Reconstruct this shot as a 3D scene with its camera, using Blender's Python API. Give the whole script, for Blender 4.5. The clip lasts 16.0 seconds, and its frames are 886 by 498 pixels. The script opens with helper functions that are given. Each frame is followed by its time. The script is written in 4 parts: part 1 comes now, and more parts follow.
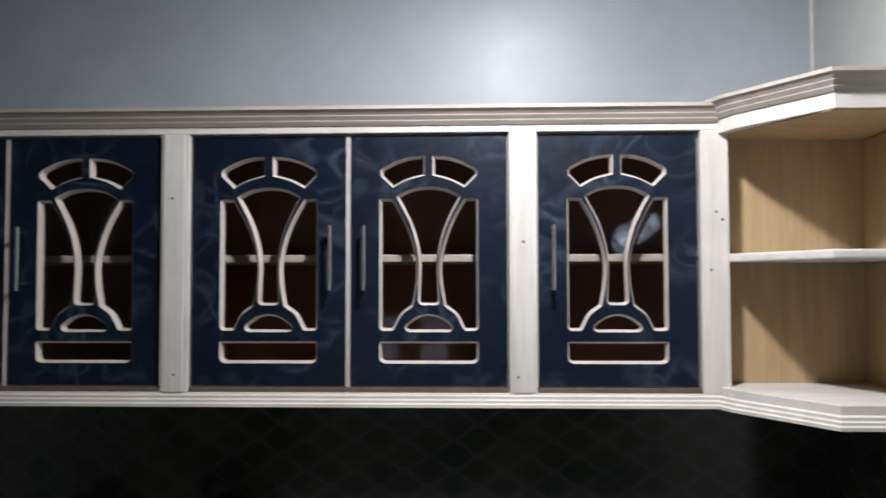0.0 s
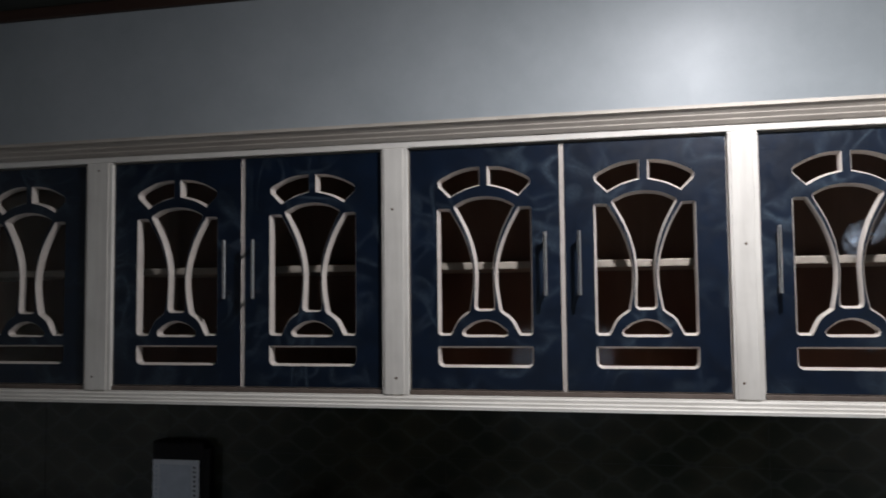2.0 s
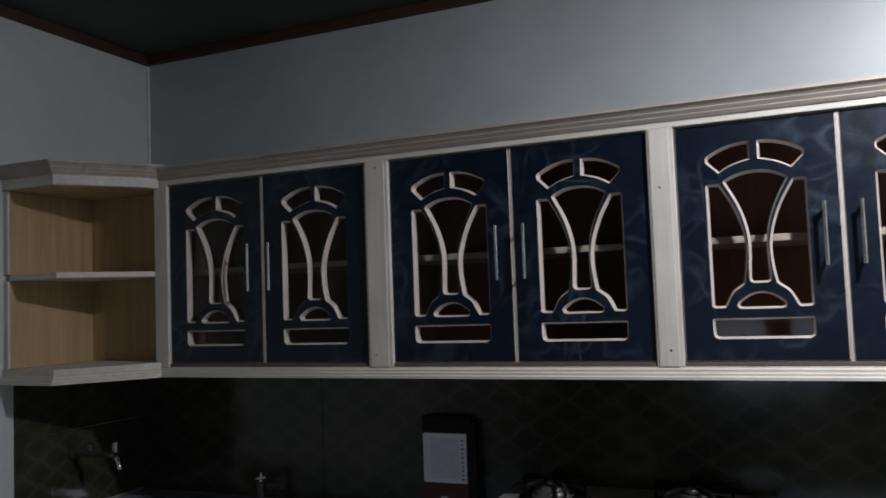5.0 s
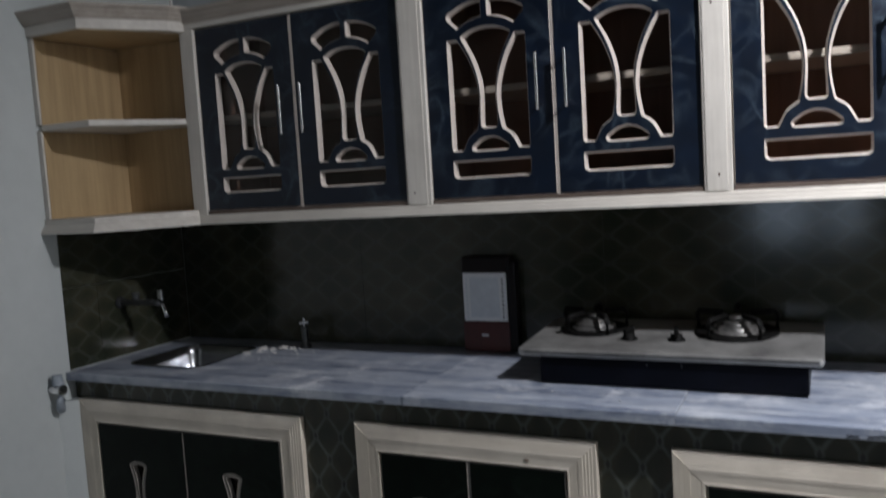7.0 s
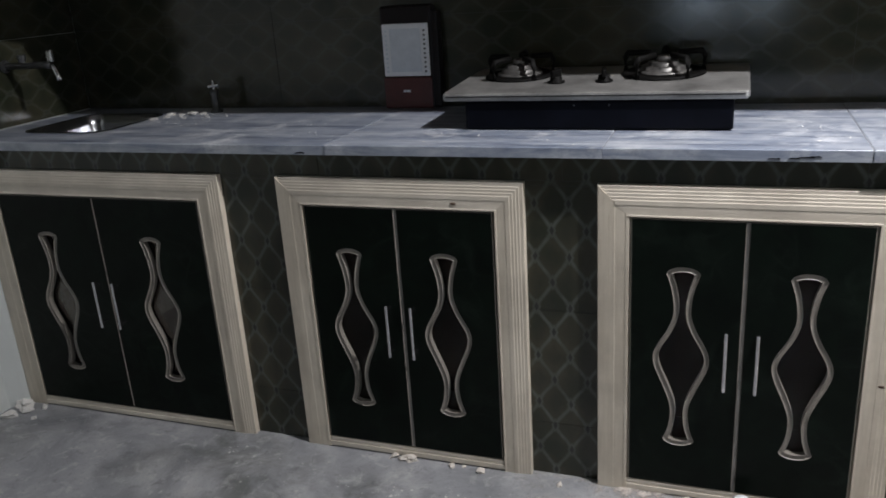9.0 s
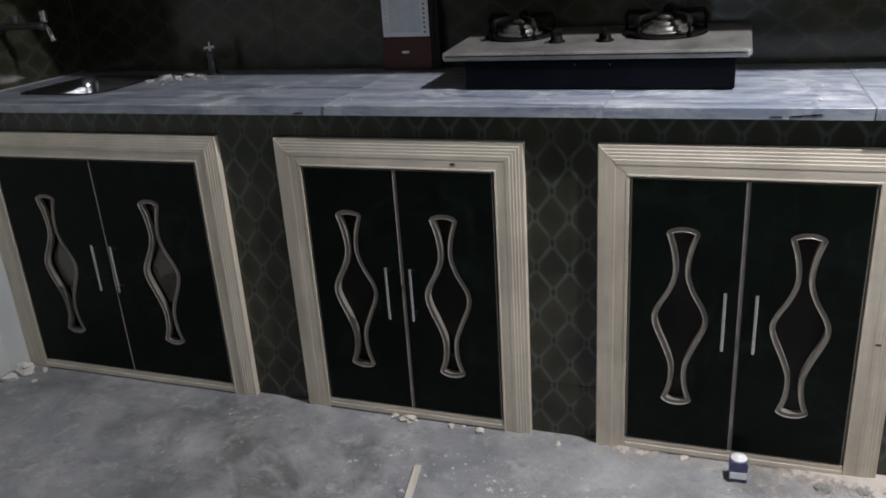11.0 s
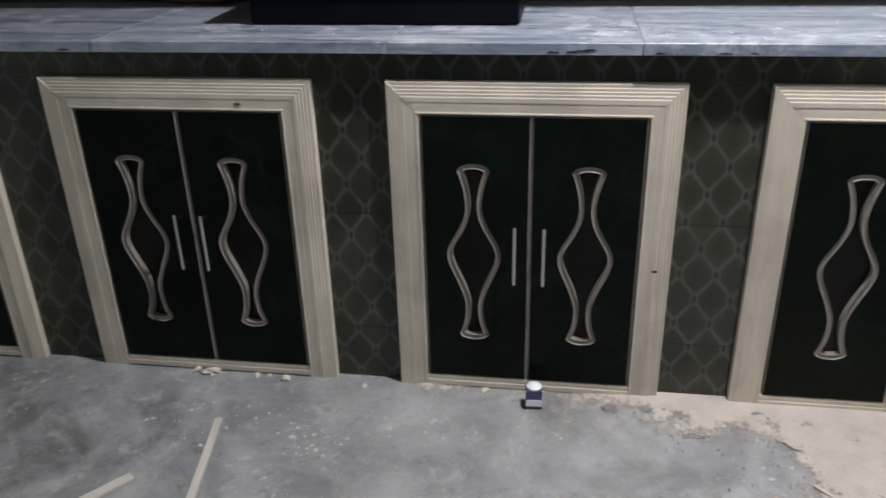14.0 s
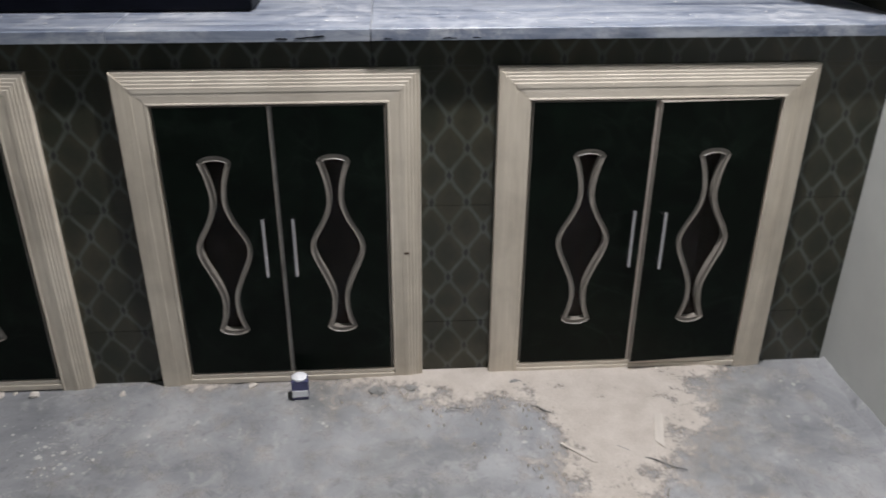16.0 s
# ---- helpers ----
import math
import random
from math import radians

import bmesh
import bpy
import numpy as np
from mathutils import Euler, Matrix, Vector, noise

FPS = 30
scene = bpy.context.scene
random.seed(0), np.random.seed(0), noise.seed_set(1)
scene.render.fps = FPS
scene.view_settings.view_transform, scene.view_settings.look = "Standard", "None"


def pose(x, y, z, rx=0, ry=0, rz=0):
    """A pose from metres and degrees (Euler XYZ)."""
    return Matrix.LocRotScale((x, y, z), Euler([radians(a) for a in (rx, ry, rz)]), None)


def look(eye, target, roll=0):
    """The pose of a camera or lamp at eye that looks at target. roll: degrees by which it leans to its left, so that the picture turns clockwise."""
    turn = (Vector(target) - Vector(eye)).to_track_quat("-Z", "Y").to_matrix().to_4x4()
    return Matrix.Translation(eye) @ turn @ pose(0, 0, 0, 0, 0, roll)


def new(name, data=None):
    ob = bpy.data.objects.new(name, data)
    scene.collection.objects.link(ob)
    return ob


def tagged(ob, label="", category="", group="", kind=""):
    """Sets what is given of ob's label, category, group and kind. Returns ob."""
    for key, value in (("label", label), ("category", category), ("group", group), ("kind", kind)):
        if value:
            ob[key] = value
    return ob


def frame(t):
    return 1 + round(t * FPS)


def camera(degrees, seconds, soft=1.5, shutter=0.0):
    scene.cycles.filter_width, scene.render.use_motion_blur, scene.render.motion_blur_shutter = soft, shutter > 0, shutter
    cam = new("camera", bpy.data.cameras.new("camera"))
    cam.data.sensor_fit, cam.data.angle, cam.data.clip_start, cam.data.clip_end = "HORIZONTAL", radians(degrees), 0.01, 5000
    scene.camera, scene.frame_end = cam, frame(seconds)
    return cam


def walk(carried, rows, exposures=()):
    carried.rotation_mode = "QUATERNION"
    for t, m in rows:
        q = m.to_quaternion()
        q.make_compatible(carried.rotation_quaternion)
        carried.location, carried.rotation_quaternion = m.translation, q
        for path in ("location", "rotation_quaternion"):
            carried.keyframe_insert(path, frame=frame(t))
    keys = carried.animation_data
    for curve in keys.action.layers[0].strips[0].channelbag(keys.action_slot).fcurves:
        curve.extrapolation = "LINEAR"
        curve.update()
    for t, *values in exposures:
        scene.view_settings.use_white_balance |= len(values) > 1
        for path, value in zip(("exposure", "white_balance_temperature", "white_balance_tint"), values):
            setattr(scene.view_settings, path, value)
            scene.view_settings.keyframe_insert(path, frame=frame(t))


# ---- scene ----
from mathutils import geometry

cam = camera(57.5, 16.0, soft=1.7, shutter=0.5)
PATH = [
    (0, (0.744, -1.529, 1.537), (0.667, 0.468, 1.617), -0.1),
    (0.5, (0.71, -1.535, 1.531), (0.502, 0.451, 1.631), -0.3),
    (1, (0.646, -1.531, 1.525), (0.396, 0.45, 1.631), -0.0),
    (1.5, (0.6, -1.547, 1.512), (0.279, 0.424, 1.625), -0.5),
    (2, (0.586, -1.568, 1.517), (0.165, 0.383, 1.636), -0.6),
    (2.5, (0.606, -1.584, 1.521), (0.039, 0.329, 1.651), -0.9),
    (3, (0.578, -1.612, 1.521), (-0.038, 0.288, 1.611), -0.6),
    (3.5, (0.51, -1.64, 1.507), (-0.128, 0.252, 1.621), -2.1),
    (4, (0.451, -1.679, 1.5), (-0.25, 0.191, 1.619), -2.1),
    (4.2, (0.430, -1.696, 1.487), (-0.290, 0.168, 1.617), -2.2),
    (6.3, (0.316, -1.754, 1.459), (-0.568, 0.04, 1.49), -2.1),
    (6.5, (0.32, -1.742, 1.442), (-0.567, 0.051, 1.422), -2.6),
    (7, (0.313, -1.718, 1.362), (-0.551, 0.078, 1.19), -3.5),
    (7.5, (0.292, -1.715, 1.309), (-0.502, 0.085, 0.953), -4.0),
    (8, (0.292, -1.693, 1.263), (-0.451, 0.079, 0.706), -5.1),
    (8.5, (0.286, -1.692, 1.237), (-0.364, 0.108, 0.655), -5.4),
    (9, (0.27, -1.691, 1.205), (-0.394, 0.081, 0.559), -3.8),
    (9.2, (0.26, -1.699, 1.197), (-0.414, 0.071, 0.555), -4.0),
    (11.3, (0.264, -1.7, 1.185), (-0.372, 0.043, 0.44), -3.6),
    (11.5, (0.271, -1.69, 1.193), (-0.342, 0.054, 0.429), -3.7),
    (12, (0.292, -1.681, 1.176), (-0.297, 0.062, 0.392), -3.5),
    (12.5, (0.308, -1.67, 1.176), (-0.226, 0.078, 0.363), -3.1),
    (13, (0.33, -1.66, 1.175), (-0.131, 0.089, 0.322), -2.1),
    (13.5, (0.357, -1.658, 1.159), (-0.033, 0.105, 0.299), -1.6),
    (14, (0.381, -1.639, 1.158), (0.089, 0.145, 0.301), -1.6),
    (14.5, (0.416, -1.632, 1.159), (0.229, 0.162, 0.295), -0.6),
    (15, (0.47, -1.627, 1.164), (0.356, 0.163, 0.279), 0.3),
    (15.5, (0.506, -1.624, 1.159), (0.53, 0.171, 0.279), 0.9),
    (16, (0.551, -1.621, 1.161), (0.677, 0.162, 0.264), 0.3),
]
EXPOSURES = [
    (0.0, -0.60, 6250, 10), (1.0, -0.68, 6250, 10), (1.5, -0.76, 6250, 10), (2.5, -0.82, 6250, 10), (3.2, -0.74, 6250, 10), (4.2, -0.50, 6250, 10),
    (6.3, -0.31, 6250, 10), (7.0, 0.20, 6250, 10), (7.5, 0.44, 6300, 10), (8.0, 0.54, 6400, 10), (9.0, 0.56, 6500, 10), (12.5, 0.53, 6500, 10), (16.0, 0.47, 6550, 10),
]
walk(cam, [(t, look(eye, target, roll)) for t, eye, target, roll in PATH], EXPOSURES)

# ---- light ----
world = bpy.data.worlds.new("world")
scene.world = world
world.use_nodes = True
world.node_tree.nodes["Background"].inputs[0].default_value = (0.5, 0.62, 0.8, 1)
world.node_tree.nodes["Background"].inputs[1].default_value = 0.02


def area_lamp(name, m, energy, colour, size, size_y=None):
    data = bpy.data.lights.new(name, "AREA")
    data.energy, data.color, data.size = energy, colour, size
    data.shape = "RECTANGLE" if size_y else "DISK"
    if size_y:
        data.size_y = size_y
    ob = new(name, data)
    ob.matrix_world = m
    return ob


# one bare bulb under the ceiling, and the cool light of the low window behind the camera
BULB = (0.875, -0.375, 2.390)
bulb = bpy.data.lights.new("ceiling_bulb", "POINT")
bulb.energy, bulb.color, bulb.shadow_soft_size = 30, (0.985, 0.965, 0.985), 0.035
new("ceiling_bulb", bulb).location = BULB
area_lamp("ceiling_bulb_face", pose(BULB[0], BULB[1], BULB[2] - 0.04), 29, (0.985, 0.965, 0.985), 0.09)
area_lamp("window_daylight", look((0.16, -4.30, 1.00), (0.16, 0.0, 1.00)), 4.2, (0.68, 0.82, 1.0), 0.80, 0.58)

# ---- materials ----


class Nodes:
    """A small builder of node materials."""

    def __init__(self, name):
        self.mat = bpy.data.materials.new(name)
        self.mat.use_nodes = True
        self.tree = self.mat.node_tree
        self.bsdf = self.tree.nodes["Principled BSDF"]
        self.out = self.tree.nodes["Material Output"]

    def add(self, kind, **values):
        node = self.tree.nodes.new(kind)
        for key, value in values.items():
            if key == "op":
                node.operation = value
        return node

    def link(self, a, b):
        self.tree.links.new(a, b)

    def math(self, op, a, b=None, c=None):
        node = self.add("ShaderNodeMath", op=op)
        for n, v in enumerate((a, b, c)):
            if v is None:
                continue
            if isinstance(v, (int, float)):
                node.inputs[n].default_value = v
            else:
                self.link(v, node.inputs[n])
        return node.outputs[0]

    def coords(self, stretch=(1, 1, 1), vary=True, world_space=False):
        if world_space:
            source = self.add("ShaderNodeNewGeometry").outputs["Position"]
        else:
            source = self.add("ShaderNodeTexCoord").outputs["Object"]
        mapping = self.add("ShaderNodeMapping")
        mapping.inputs["Scale"].default_value = stretch
        self.link(source, mapping.inputs["Vector"])
        if vary:
            rnd = self.add("ShaderNodeObjectInfo").outputs["Random"]
            shift = self.add("ShaderNodeCombineXYZ")
            for n, k in enumerate((13.0, 7.0, 19.0)):
                self.link(self.math("MULTIPLY", rnd, k), shift.inputs[n])
            self.link(shift.outputs[0], mapping.inputs["Location"])
        return mapping.outputs[0]

    def noise(self, vec, scale, detail=4.0, rough=0.55, distortion=0.0):
        node = self.add("ShaderNodeTexNoise")
        node.inputs["Scale"].default_value = scale
        node.inputs["Detail"].default_value = detail
        node.inputs["Roughness"].default_value = rough
        node.inputs["Distortion"].default_value = distortion
        self.link(vec, node.inputs["Vector"])
        return node.outputs["Fac"]

    def ramp(self, fac, stops):
        node = self.add("ShaderNodeValToRGB")
        while len(node.color_ramp.elements) < len(stops):
            node.color_ramp.elements.new(0.5)
        for element, (at, colour) in zip(node.color_ramp.elements, stops):
            element.position = at
            element.color = (*colour, 1) if isinstance(colour, tuple) else (colour, colour, colour, 1)
        self.link(fac, node.inputs[0])
        return node.outputs[0]

    def mix(self, fac, a, b):
        node = self.add("ShaderNodeMix")
        node.data_type = "RGBA"
        for socket, v in ((node.inputs[0], fac), (node.inputs[6], a), (node.inputs[7], b)):
            if isinstance(v, tuple):
                socket.default_value = (*v, 1)
            elif isinstance(v, (int, float)):
                socket.default_value = v
            else:
                self.link(v, socket)
        return node.outputs[2]

    def bump(self, height, strength, distance=0.002):
        node = self.add("ShaderNodeBump")
        node.inputs["Strength"].default_value = strength
        node.inputs["Distance"].default_value = distance
        self.link(height, node.inputs["Height"])
        self.link(node.outputs[0], self.bsdf.inputs["Normal"])

    def finish(self, colour, rough, metal=0.0, spec=0.5):
        for name, v in (("Base Color", colour), ("Roughness", rough), ("Metallic", metal), ("Specular IOR Level", spec)):
            socket = self.bsdf.inputs[name]
            if isinstance(v, tuple):
                socket.default_value = (*v, 1)
            elif isinstance(v, (int, float)):
                socket.default_value = v
            else:
                self.link(v, socket)
        return self.mat


def worn(name, dark, light, scale, rough, metal=0.0, stretch=(1, 1, 1), bump=0.15, spec=0.5, world_space=False):
    """Two-scale mottling between two colours, with fine relief."""
    n = Nodes(name)
    vec = n.coords(stretch, vary=not world_space, world_space=world_space)
    large, fine = n.noise(vec, scale, 5), n.noise(vec, scale * 9, 6, 0.65)
    fac = n.math("ADD", n.math("MULTIPLY", large, 0.7), n.math("MULTIPLY", fine, 0.3))
    colour = n.ramp(fac, [(0.32, dark), (0.68, light)])
    roughness = n.math("ADD", n.math("MULTIPLY", fine, 0.16), rough - 0.08)
    n.bump(fine, bump)
    return n.finish(colour, roughness, metal, spec)


def wood(name, dark, light, rough, along=(1, 1, 1), dirt=0.25):
    """Grain drawn out along one axis, with smudges."""
    n = Nodes(name)
    vec = n.coords(along)
    plain = n.coords()
    grain = n.noise(vec, 30, 5, 0.6, 0.4)
    lines = n.noise(vec, 95, 3, 0.5)
    smudge = n.noise(plain, 7, 5, 0.6)
    colour = n.ramp(n.math("ADD", n.math("MULTIPLY", grain, 0.65), n.math("MULTIPLY", lines, 0.35)), [(0.3, dark), (0.7, light)])
    dirty = n.mix(n.math("MULTIPLY", n.ramp(smudge, [(0.45, 0.0), (0.75, 1.0)]), dirt), colour, tuple(0.45 * c for c in dark))
    n.bump(lines, 0.12, 0.001)
    return n.finish(dirty, rough, 0.0, 0.4)


def laminate(name, base, vein, rough, strength, spec, cloudy=(1.9, 1.9, 1.9)):
    """Dark glossy laminate with curling marbled veins."""
    n = Nodes(name)
    vec = n.coords()
    curl, curl2 = n.noise(vec, 6.0, 0.6, 0.4, 0.9), n.noise(n.coords((1.0, 1.0, 1.25)), 9.0, 0.8, 0.4, 0.7)
    loops = n.math("PINGPONG", n.math("MULTIPLY", curl, 5.0), 0.5)
    thin = n.ramp(loops, [(0.0, 0.9), (0.08, 0.55), (0.19, 0.0)])
    hook = n.math("PINGPONG", n.math("MULTIPLY", curl2, 4.0), 0.5)
    soft = n.ramp(hook, [(0.03, 0.55), (0.11, 0.25), (0.24, 0.0)])
    brushed = n.ramp(n.noise(vec, 70, 3, 0.6, 1.5), [(0.35, 0.35), (0.65, 1.0)])
    vein_fac = n.math("MULTIPLY", n.math("MAXIMUM", thin, soft), brushed)
    where = n.ramp(n.noise(vec, 5.5, 2), [(0.44, 0.0), (0.62, 1.0)])
    cloud = n.noise(vec, 14, 5, 0.6, 0.8)
    body = n.ramp(cloud, [(0.35, base), (0.75, tuple(k * c for k, c in zip(cloudy, base)))])
    colour = n.mix(n.math("MULTIPLY", n.math("MULTIPLY", vein_fac, where), strength), body, vein)
    dust = n.noise(vec, 40, 6, 0.7)
    roughness = n.math("ADD", n.math("MULTIPLY", dust, 0.25), rough - 0.1)
    return n.finish(colour, roughness, 0.0, spec)


def lattice_tile(name, lying=False, strength=0.72, rough=0.10, tone=0.95, relief=0.08):
    """Dark glazed tile printed with a waved lattice of pointed ovals, 78 mm by 126 mm; lying: the ovals on their side."""
    n = Nodes(name)
    pos = n.add("ShaderNodeSeparateXYZ")
    n.link(n.add("ShaderNodeNewGeometry").outputs["Position"], pos.inputs[0])
    across, up = n.math("ADD", n.math("ADD", pos.outputs[0], pos.outputs[1]), -0.656), n.math("ADD", pos.outputs[2], -0.704)
    if lying:
        across, up = up, across
    vec = n.coords(vary=False, world_space=True)
    cloud, fine = n.noise(vec, 6, 4), n.noise(vec, 60, 5, 0.7)
    wobble = n.math("MULTIPLY", n.math("SUBTRACT", n.noise(vec, 30, 3), 0.5), 0.07)
    u = n.math("ADD", n.math("DIVIDE", across, 0.0785), wobble)
    v = n.math("ADD", n.math("DIVIDE", up, 0.1257), 0.5)
    v = n.math("ADD", v, n.math("MULTIPLY", n.math("SINE", n.math("MULTIPLY", v, 4 * math.pi)), -0.024))
    d1 = n.math("PINGPONG", n.math("ADD", n.math("ADD", u, v), 50.5), 0.5)
    d2 = n.math("PINGPONG", n.math("ADD", n.math("SUBTRACT", u, v), 50.5), 0.5)
    least = n.math("MINIMUM", d1, d2)
    line = n.ramp(least, [(0.025, 1.0), (0.055, 0.6), (0.105, 0.0)])
    near = n.math("MAXIMUM", d1, d2)
    line = n.math("MAXIMUM", line, n.ramp(near, [(0.08, 1.0), (0.125, 0.7), (0.15, 0.0)]))
    heart = n.ramp(least, [(0.16, 0.0), (0.34, 1.0)])
    knot = n.ramp(near, [(0.055, 1.0), (0.085, 0.0)])
    base = n.ramp(cloud, [(0.35, tuple(tone * c for c in (0.026, 0.0300, 0.019))), (0.7, tuple(tone * c for c in (0.064, 0.060, 0.039)))])
    base = n.mix(n.math("MULTIPLY", heart, 0.3), base, tuple(tone * c for c in (0.020, 0.021, 0.017)))
    worn_off = n.math("ADD", n.math("MULTIPLY", n.ramp(n.noise(vec, 11, 4, 0.65), [(0.35, 0.35), (0.6, 1.0)]), 0.8), n.math("MULTIPLY", fine, 0.3))
    printed = n.mix(n.math("MULTIPLY", n.math("MULTIPLY", line, worn_off), strength), base, tuple(tone * c for c in (0.118, 0.130, 0.116)))
    printed = n.mix(n.math("MULTIPLY", knot, 1.1 * strength), printed, (0.018, 0.018, 0.017))
    n.bump(n.math("SUBTRACT", line, n.math("MULTIPLY", fine, 0.3)), relief, 0.001)
    return n.finish(printed, n.math("ADD", n.math("MULTIPLY", fine, 0.16), rough), 0.0, 0.5)


def marble(name):
    """Pale grey-blue polished marble with long streaks, dusted white."""
    n = Nodes(name)
    vec = n.coords((0.24, 1.9, 2.6), vary=True)
    plain = n.coords()
    streak = n.noise(vec, 9, 7, 0.65, 0.9)
    vein = n.ramp(n.math("ABSOLUTE", n.math("SUBTRACT", n.noise(vec, 5, 5, 0.6, 1.4), 0.5)), [(0.0, 1.0), (0.035, 0.0)])
    stone = n.ramp(streak, [(0.32, (0.07, 0.092, 0.145)), (0.47, (0.23, 0.265, 0.34)), (0.60, (0.36, 0.39, 0.445)), (0.74, (0.50, 0.52, 0.565))])
    stone = n.mix(n.math("MULTIPLY", vein, 0.45), stone, (0.12, 0.14, 0.18))
    haze = n.ramp(n.noise(plain, 4.5, 5, 0.6, 0.5), [(0.46, 0.0), (0.62, 1.0)])
    dust = n.ramp(n.noise(plain, 22, 7, 0.75), [(0.44, 0.0), (0.70, 1.0)])
    dust = n.math("MULTIPLY", dust, n.math("ADD", n.math("MULTIPLY", haze, 0.75), 0.25))
    colour = n.mix(n.math("MULTIPLY", dust, 0.8), stone, (0.74, 0.75, 0.77))
    n.bump(n.noise(plain, 90, 5), 0.08, 0.001)
    return n.finish(colour, n.math("ADD", n.math("MULTIPLY", dust, 0.3), 0.32), 0.0, 0.5)


def concrete(name):
    """Trowelled cement floor with plaster dust, cool puddled stains and dark damp patches."""
    n = Nodes(name)
    vec = n.coords(vary=False, world_space=True)
    large, mid = n.noise(vec, 1.7, 5, 0.6, 0.4), n.noise(vec, 5.0, 6, 0.62, 0.6)
    fine, grit = n.noise(vec, 45, 7, 0.75), n.noise(vec, 160, 3, 0.6)
    grey = n.ramp(mid, [(0.25, (0.16, 0.168, 0.182)), (0.45, (0.27, 0.278, 0.295)), (0.6, (0.36, 0.365, 0.38)), (0.78, (0.50, 0.50, 0.495))])
    spread = n.add("ShaderNodeMapping")
    spread.inputs["Location"].default_value = (1.55, 1.35, 0.0)
    spread.inputs["Scale"].default_value = (2.5, 4.2, 0.0)
    n.link(vec, spread.inputs["Vector"])
    pool = n.add("ShaderNodeTexGradient")
    pool.gradient_type = "SPHERICAL"
    n.link(spread.outputs[0], pool.inputs[0])
    stain = n.math("MULTIPLY", n.math("MULTIPLY", pool.outputs["Fac"], 1.6), n.ramp(mid, [(0.36, 1.0), (0.60, 0.0)]))
    damp = n.math("MAXIMUM", n.ramp(large, [(0.36, 0.8), (0.54, 0.0)]), stain)
    blotch = n.ramp(n.noise(vec, 4.1, 6, 0.7, 0.8), [(0.40, 0.0), (0.58, 1.0)])
    grey = n.mix(n.math("MULTIPLY", damp, n.math("MULTIPLY", blotch, 0.85)), grey, (0.075, 0.080, 0.070))
    scuff = n.ramp(n.noise(vec, 19, 6, 0.75, 0.6), [(0.55, 0.0), (0.66, 1.0)])
    grey = n.mix(n.math("MULTIPLY", scuff, 0.38), grey, (0.55, 0.55, 0.54))
    smut = n.ramp(n.noise(vec, 26, 5, 0.7, 0.5), [(0.33, 1.0), (0.43, 0.0)])
    grey = n.mix(n.math("MULTIPLY", smut, 0.4), grey, (0.10, 0.105, 0.11))
    flakes = n.ramp(fine, [(0.60, 0.0), (0.68, 1.0)])
    patchy = n.ramp(n.noise(vec, 3.2, 4), [(0.42, 0.0), (0.62, 1.0)])
    colour = n.mix(n.math("MULTIPLY", flakes, n.math("ADD", n.math("MULTIPLY", patchy, 0.6), 0.12)), grey, (0.62, 0.61, 0.58))
    colour = n.mix(n.math("MULTIPLY", n.ramp(grit, [(0.3, 1.0), (0.42, 0.0)]), 0.35), colour, (0.10, 0.10, 0.10))
    n.bump(n.math("ADD", n.math("MULTIPLY", mid, 0.7), n.math("MULTIPLY", fine, 0.5)), 0.35, 0.006)
    return n.finish(colour, n.math("ADD", n.math("MULTIPLY", mid, 0.3), 0.5), 0.0, 0.4)


def pane_glass(name, tint, gloss=1.0):
    """Thin clear glass: what lies behind shows through, and the gloss follows Fresnel."""
    n = Nodes(name)
    n.tree.nodes.remove(n.bsdf)
    clear, shiny, both = n.add("ShaderNodeBsdfTransparent"), n.add("ShaderNodeBsdfGlossy"), n.add("ShaderNodeMixShader")
    clear.inputs[0].default_value = (*tint, 1)
    shiny.inputs["Roughness"].default_value = 0.04
    fresnel = n.add("ShaderNodeFresnel")
    fresnel.inputs[0].default_value = 1.5
    n.link(n.math("MULTIPLY", fresnel.outputs[0], gloss), both.inputs[0])
    n.link(clear.outputs[0], both.inputs[1])
    n.link(shiny.outputs[0], both.inputs[2])
    n.link(both.outputs[0], n.out.inputs[0])
    return n.mat


def sawdust_drift(name):
    """Pale sawdust; the cement shows through where the layer thins out."""
    n = Nodes(name)
    vec = n.coords(vary=False, world_space=True)
    large, fine = n.noise(vec, 14, 5, 0.6), n.noise(vec, 220, 4, 0.7)
    fac = n.math("ADD", n.math("MULTIPLY", large, 0.6), n.math("MULTIPLY", fine, 0.4))
    n.finish(n.ramp(fac, [(0.3, (0.44, 0.395, 0.35)), (0.7, (0.68, 0.625, 0.575))]), 0.95, 0.0, 0.2)
    n.bump(fine, 0.8, 0.003)
    pos = n.add("ShaderNodeSeparateXYZ")
    n.link(n.add("ShaderNodeNewGeometry").outputs["Position"], pos.inputs[0])
    patch = n.math("MULTIPLY", n.math("SUBTRACT", n.noise(vec, 24, 5, 0.68, 0.4), 0.5), 2.0)
    thick = n.math("ADD", n.math("ADD", n.math("MULTIPLY", pos.outputs[2], 150.0), patch), n.math("MULTIPLY", n.math("SUBTRACT", fac, 0.5), 2.4))
    cover = n.ramp(thick, [(0.10, 0.0), (0.75, 0.5), (1.45, 0.94)])
    clear, both = n.add("ShaderNodeBsdfTransparent"), n.add("ShaderNodeMixShader")
    n.link(cover, both.inputs[0])
    n.link(clear.outputs[0], both.inputs[1])
    n.link(n.bsdf.outputs[0], both.inputs[2])
    n.link(both.outputs[0], n.out.inputs[0])
    return n.mat


